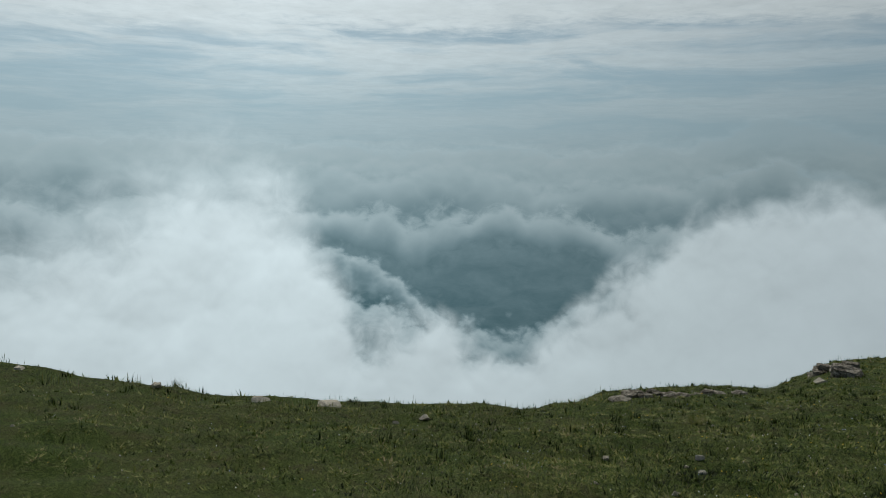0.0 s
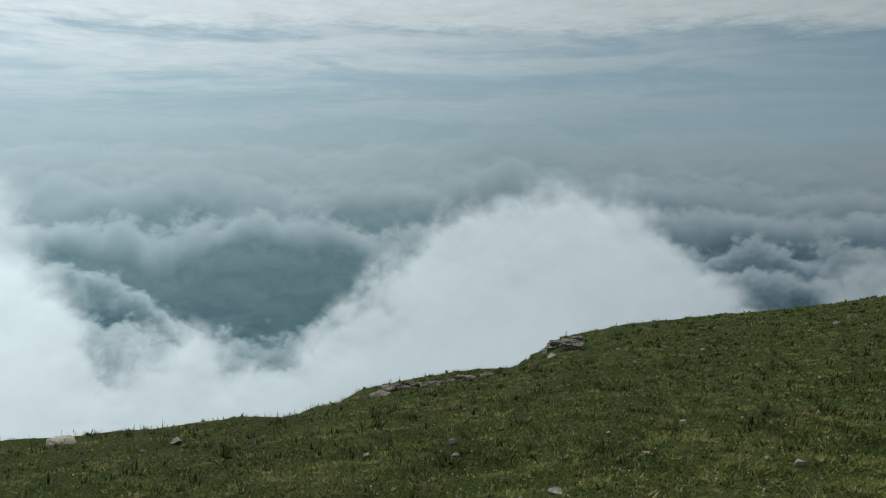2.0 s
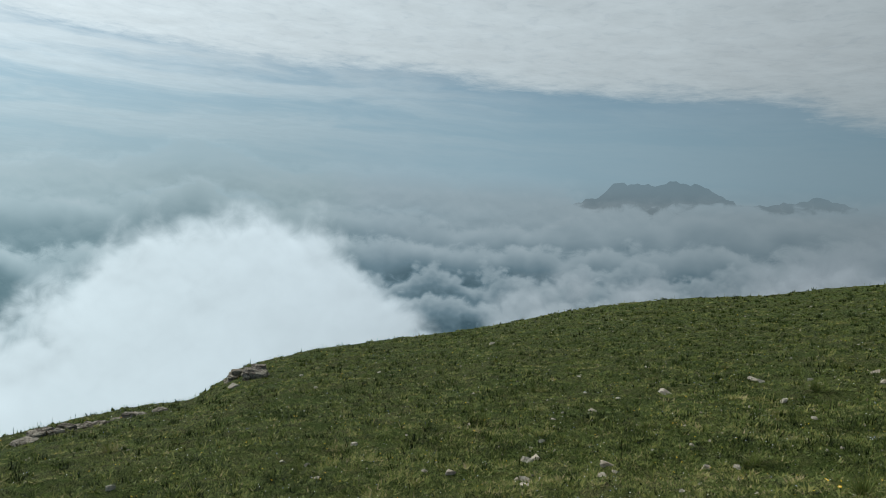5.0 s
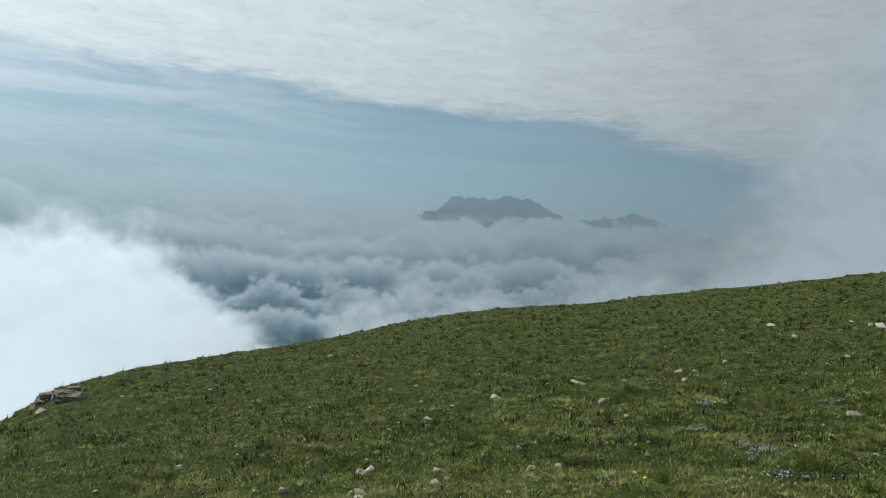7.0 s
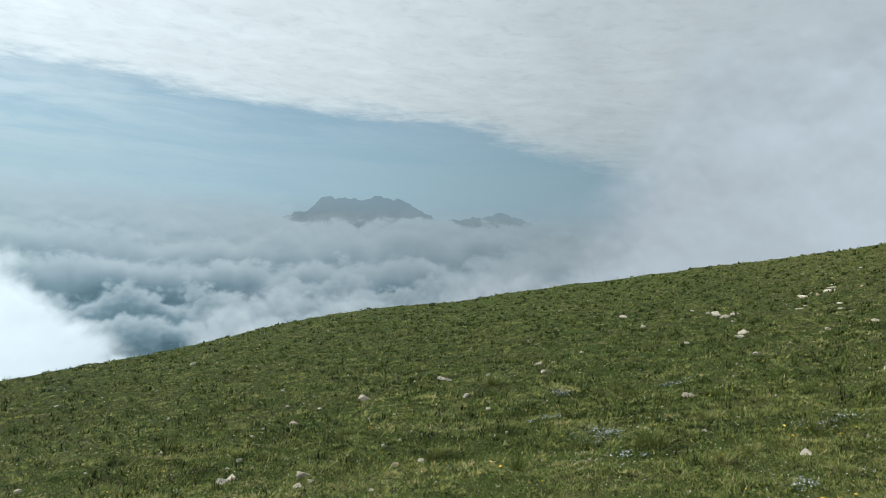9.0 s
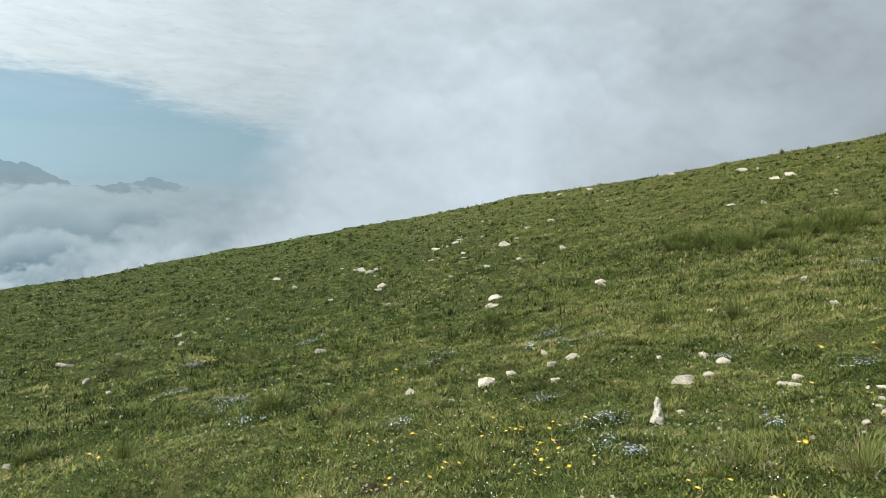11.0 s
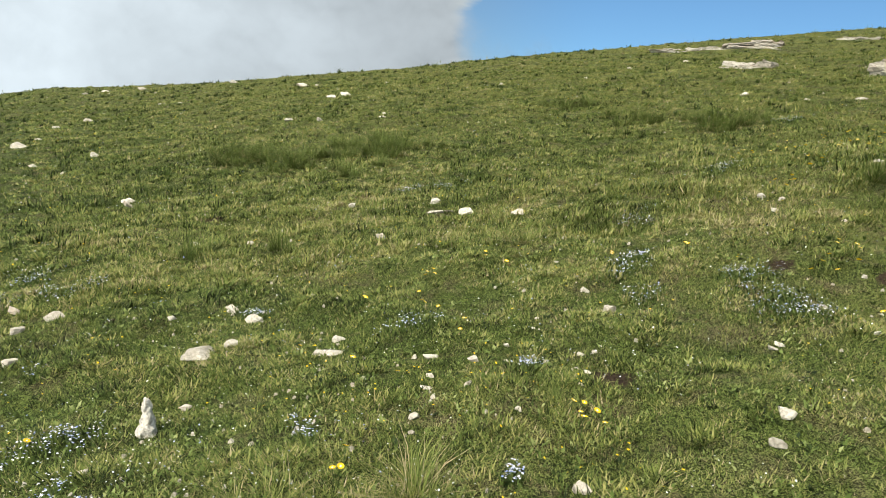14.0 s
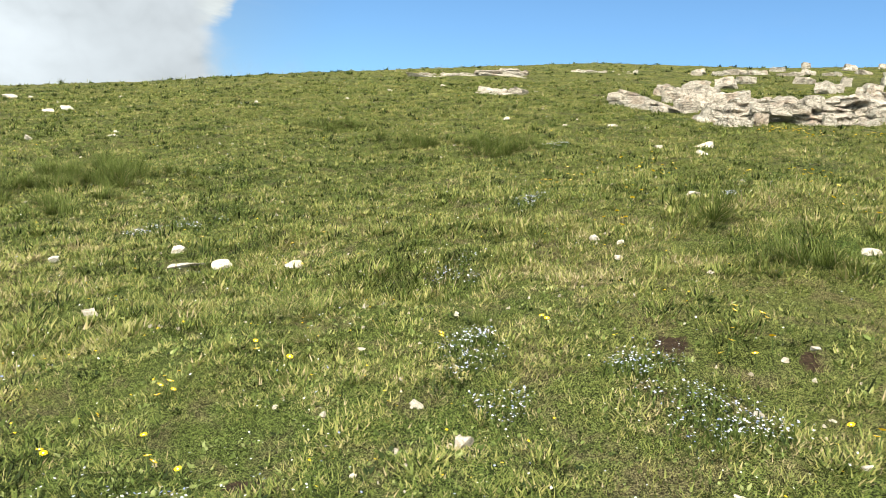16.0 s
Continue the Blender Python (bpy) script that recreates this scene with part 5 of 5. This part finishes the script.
def blossom_arrays(x, y, z, size, rng):
    """Five-petalled blossoms, a little cupped and tilted."""
    n = len(x)
    ring = np.arange(10) * 0.62832
    rad = np.where(np.arange(10) % 2 == 0, 1.0, 0.62)
    a = ring[None, :] + rng.uniform(0, 6.28, n)[:, None]
    px, py = rad * np.cos(a) * size[:, None], rad * np.sin(a) * size[:, None]
    tx, ty = rng.normal(0, 0.3, n)[:, None], rng.normal(-0.0, 0.3, n)[:, None]
    pz = 0.25 * rad * size[:, None] + tx * px + ty * py
    rim = np.stack([x[:, None] + px, y[:, None] + py, z[:, None] + pz], -1)
    mid = np.stack([x, y, z], -1)[:, None, :]
    verts = np.concatenate([mid, rim], 1).reshape(-1, 3)
    base = (np.arange(n) * 11)[:, None, None]
    tri = np.array([[0, 1 + k, 1 + (k + 1) % 10] for k in range(10)])[None]
    return verts, (base + tri).reshape(-1), np.full(n * 10, 3)


def blossoms(name, x, y, z, size, rng, mat):
    me = mesh_fast(name, *blossom_arrays(x, y, z, size, rng))
    me.materials.append(mat)
    return me


def yellow_flower():
    thing = new("yellow_flower")
    bm = bmesh.new()
    bmesh.ops.create_cone(bm, segments=5, radius1=0.0018, radius2=0.0014, depth=0.07, matrix=pose(0, 0, 0.035))
    part("stem", bm, STEM, thing)
    bm = bmesh.new()
    for k in range(9):
        a = k * 0.6981
        c, s = math.cos(a), math.sin(a)
        ring = [bm.verts.new((c * d - s * e, s * d + c * e, h)) for d, e, h in ((0.002, -0.002, 0.070), (0.010, -0.0048, 0.074), (0.0145, 0.0, 0.0735), (0.010, 0.0048, 0.0745), (0.002, 0.002, 0.070))]
        bm.faces.new(ring)
    part("petals", bm, YELLOW, thing, "bright yellow petals")
    bm = bmesh.new()
    bmesh.ops.create_icosphere(bm, subdivisions=1, radius=0.0042, matrix=pose(0, 0, 0.073) @ Matrix.Diagonal((1, 1, 0.6, 1)))
    part("centre", bm, ORANGE, thing, "orange centre")
    return tagged(thing, "bright yellow meadow flower on a short stem", "flower", group="yellow flowers in the meadow")


first = yellow_flower()
spots = YELLOW_FLOWERS + YELLOW_FLOWERS_MORE + YELLOW_FLOWERS_FAR
# most stand in loose bunches
spots = spots + [(x + pick.gauss(0, 0.16), y + pick.gauss(0, 0.2)) for x, y in YELLOW_BUNCHES for _ in range(9 if y < -15 else 4)]
spots = spots + [(x + pick.gauss(0, 0.12), y + pick.gauss(0, 0.14)) for x, y in YELLOW_DOWNHILL]
spots = spots + [(x + pick.gauss(0, 0.09), y + pick.gauss(0, 0.09)) for x, y in spots if math.hypot(x - 3, y + 3) < 5.0 and pick.random() < 0.45]
for k, (x, y) in enumerate(spots):
    s = pick.uniform(0.8, 1.15) * (1 + 0.05 * math.hypot(x - 2, y + 2))
    m = pose(x, y, float(land(x, y)), pick.uniform(-26, 26), pick.uniform(-26, 26), pick.uniform(0, 360)) @ Matrix.Diagonal((s, s, s, 1))
    if k == 0:
        first.matrix_basis = m
    else:
        copy_thing(first, m)


def flower_patch(x, y, breadth):
    """A mat of small leaves dotted with pale blue blossoms."""
    r = np.random.RandomState(int(1000 + 37 * abs(x) + 91 * abs(y)))
    z0 = float(land(x, y))
    thing = new("blue_flower_patch")
    thing.location = (x, y, z0)
    count = int(50 + 260 * breadth)
    # clumps within the mat
    heart = r.normal(0, breadth * 0.33, (6, 2))
    which = r.randint(0, 6, count)
    bx, by = heart[which, 0] + r.normal(0, breadth * 0.17, count), heart[which, 1] + r.normal(0, breadth * 0.15, count)
    bz = land(x + bx, y + by) - z0
    far = 1 + 0.05 * math.hypot(x - 2, y + 2)
    me = blossoms("blossoms", bx, by, bz + r.uniform(0.03, 0.065, count), r.uniform(0.0026, 0.0060, count) * far, r, BLUE)
    ob = new("blossoms", me)
    ob.parent = thing
    tagged(ob, "small pale blue blossoms")
    lx, ly = np.repeat(bx, 4) + r.normal(0, 0.015, count * 4), np.repeat(by, 4) + r.normal(0, 0.015, count * 4)
    foot = np.stack([lx, ly, land(x + lx, y + ly) - z0 - 0.008], -1)
    n = len(lx)
    ob = new("leaves", blade_mesh("leaves", foot, r.uniform(0, 6.283, n), r.uniform(0.02, 0.05, n), r.uniform(0.004, 0.008, n) * far, r.uniform(0.2, 1.2, n), r.uniform(0.0, 0.6, n), HERB))
    ob.parent = thing
    tagged(thing, "low mat of pale blue forget-me-not blossoms in grass", "flowers", group="patches of blue flowers")


for x, y, breadth in BLUE_PATCHES + [(8.69, -2.75, 0.45), (7.86, -2.91, 0.40), (5.96, -2.26, 0.30), (5.06, -2.39, 0.30), (7.96, -1.36, 0.40), (4.49, -2.32, 0.25)]:
    flower_patch(x, y, breadth)

def leafy_clump(x, y, breadth):
    """A rosetted herb with pale yellow-green leaves in whorls on short stems."""
    r = np.random.RandomState(5)
    thing = new("leafy_herb")
    thing.location = (x, y, float(land(x, y)))
    shoots = 26
    a, d = r.uniform(0, 6.283, shoots), breadth * 0.5 * np.sqrt(r.uniform(0, 1, shoots))
    sx, sy, sz = d * np.cos(a), d * np.sin(a), r.uniform(0.05, 0.11, shoots)
    ob = new("stems", blade_mesh("stems", np.stack([sx, sy, np.full(shoots, -0.01)], -1), a, sz + 0.015, np.full(shoots, 0.004), np.full(shoots, 0.1), r.uniform(0, 1, shoots), STEM))
    ob.parent = thing
    tagged(ob, kind="stuff")
    foot = np.repeat(np.stack([sx, sy, sz], -1), 12, 0) - np.stack([np.zeros(shoots * 12), np.zeros(shoots * 12), r.uniform(0, 0.05, shoots * 12)], -1)
    n = len(foot)
    ob = new("leaves", blade_mesh("leaves", foot, r.uniform(0, 6.283, n), r.uniform(0.014, 0.028, n), r.uniform(0.006, 0.010, n), r.uniform(0.6, 1.4, n), r.uniform(0.5, 0.95, n), GRASS))
    ob.parent = thing
    tagged(ob, kind="stuff")
    tagged(thing, "leafy yellow-green herb clump low in the grass", "plant")


leafy_clump(4.59, -5.45, 0.26)

# single blossoms too many to count
for name, mat, count, seed, size, label in (("white_blossoms", WHITE, 9000, 91, 0.0032, "tiny white blossoms dotted through the grass"),
                                             ("pale_blue_blossoms", BLUE, 9000, 92, 0.0034, "tiny pale blue blossoms dotted through the grass"),
                                             ("small_yellow_blossoms", YELLOW, 6000, 93, 0.0042, "tiny yellow blossoms dotted through the grass")):
    x, y, r = in_view_scatter(count, rng, near=1.6, far=45.0)
    keep = wander(x, y, seed, 1.4) > 0.52
    x, y, r = x[keep], y[keep], r[keep]
    me = blossoms(name, x, y, land(x, y) + rng.uniform(0.02, 0.05, len(x)), size * rng.uniform(0.7, 1.3, len(x)) * (1 + r / 8.0), rng, mat)
    tagged(new(name, me), label, "flowers", kind="stuff")
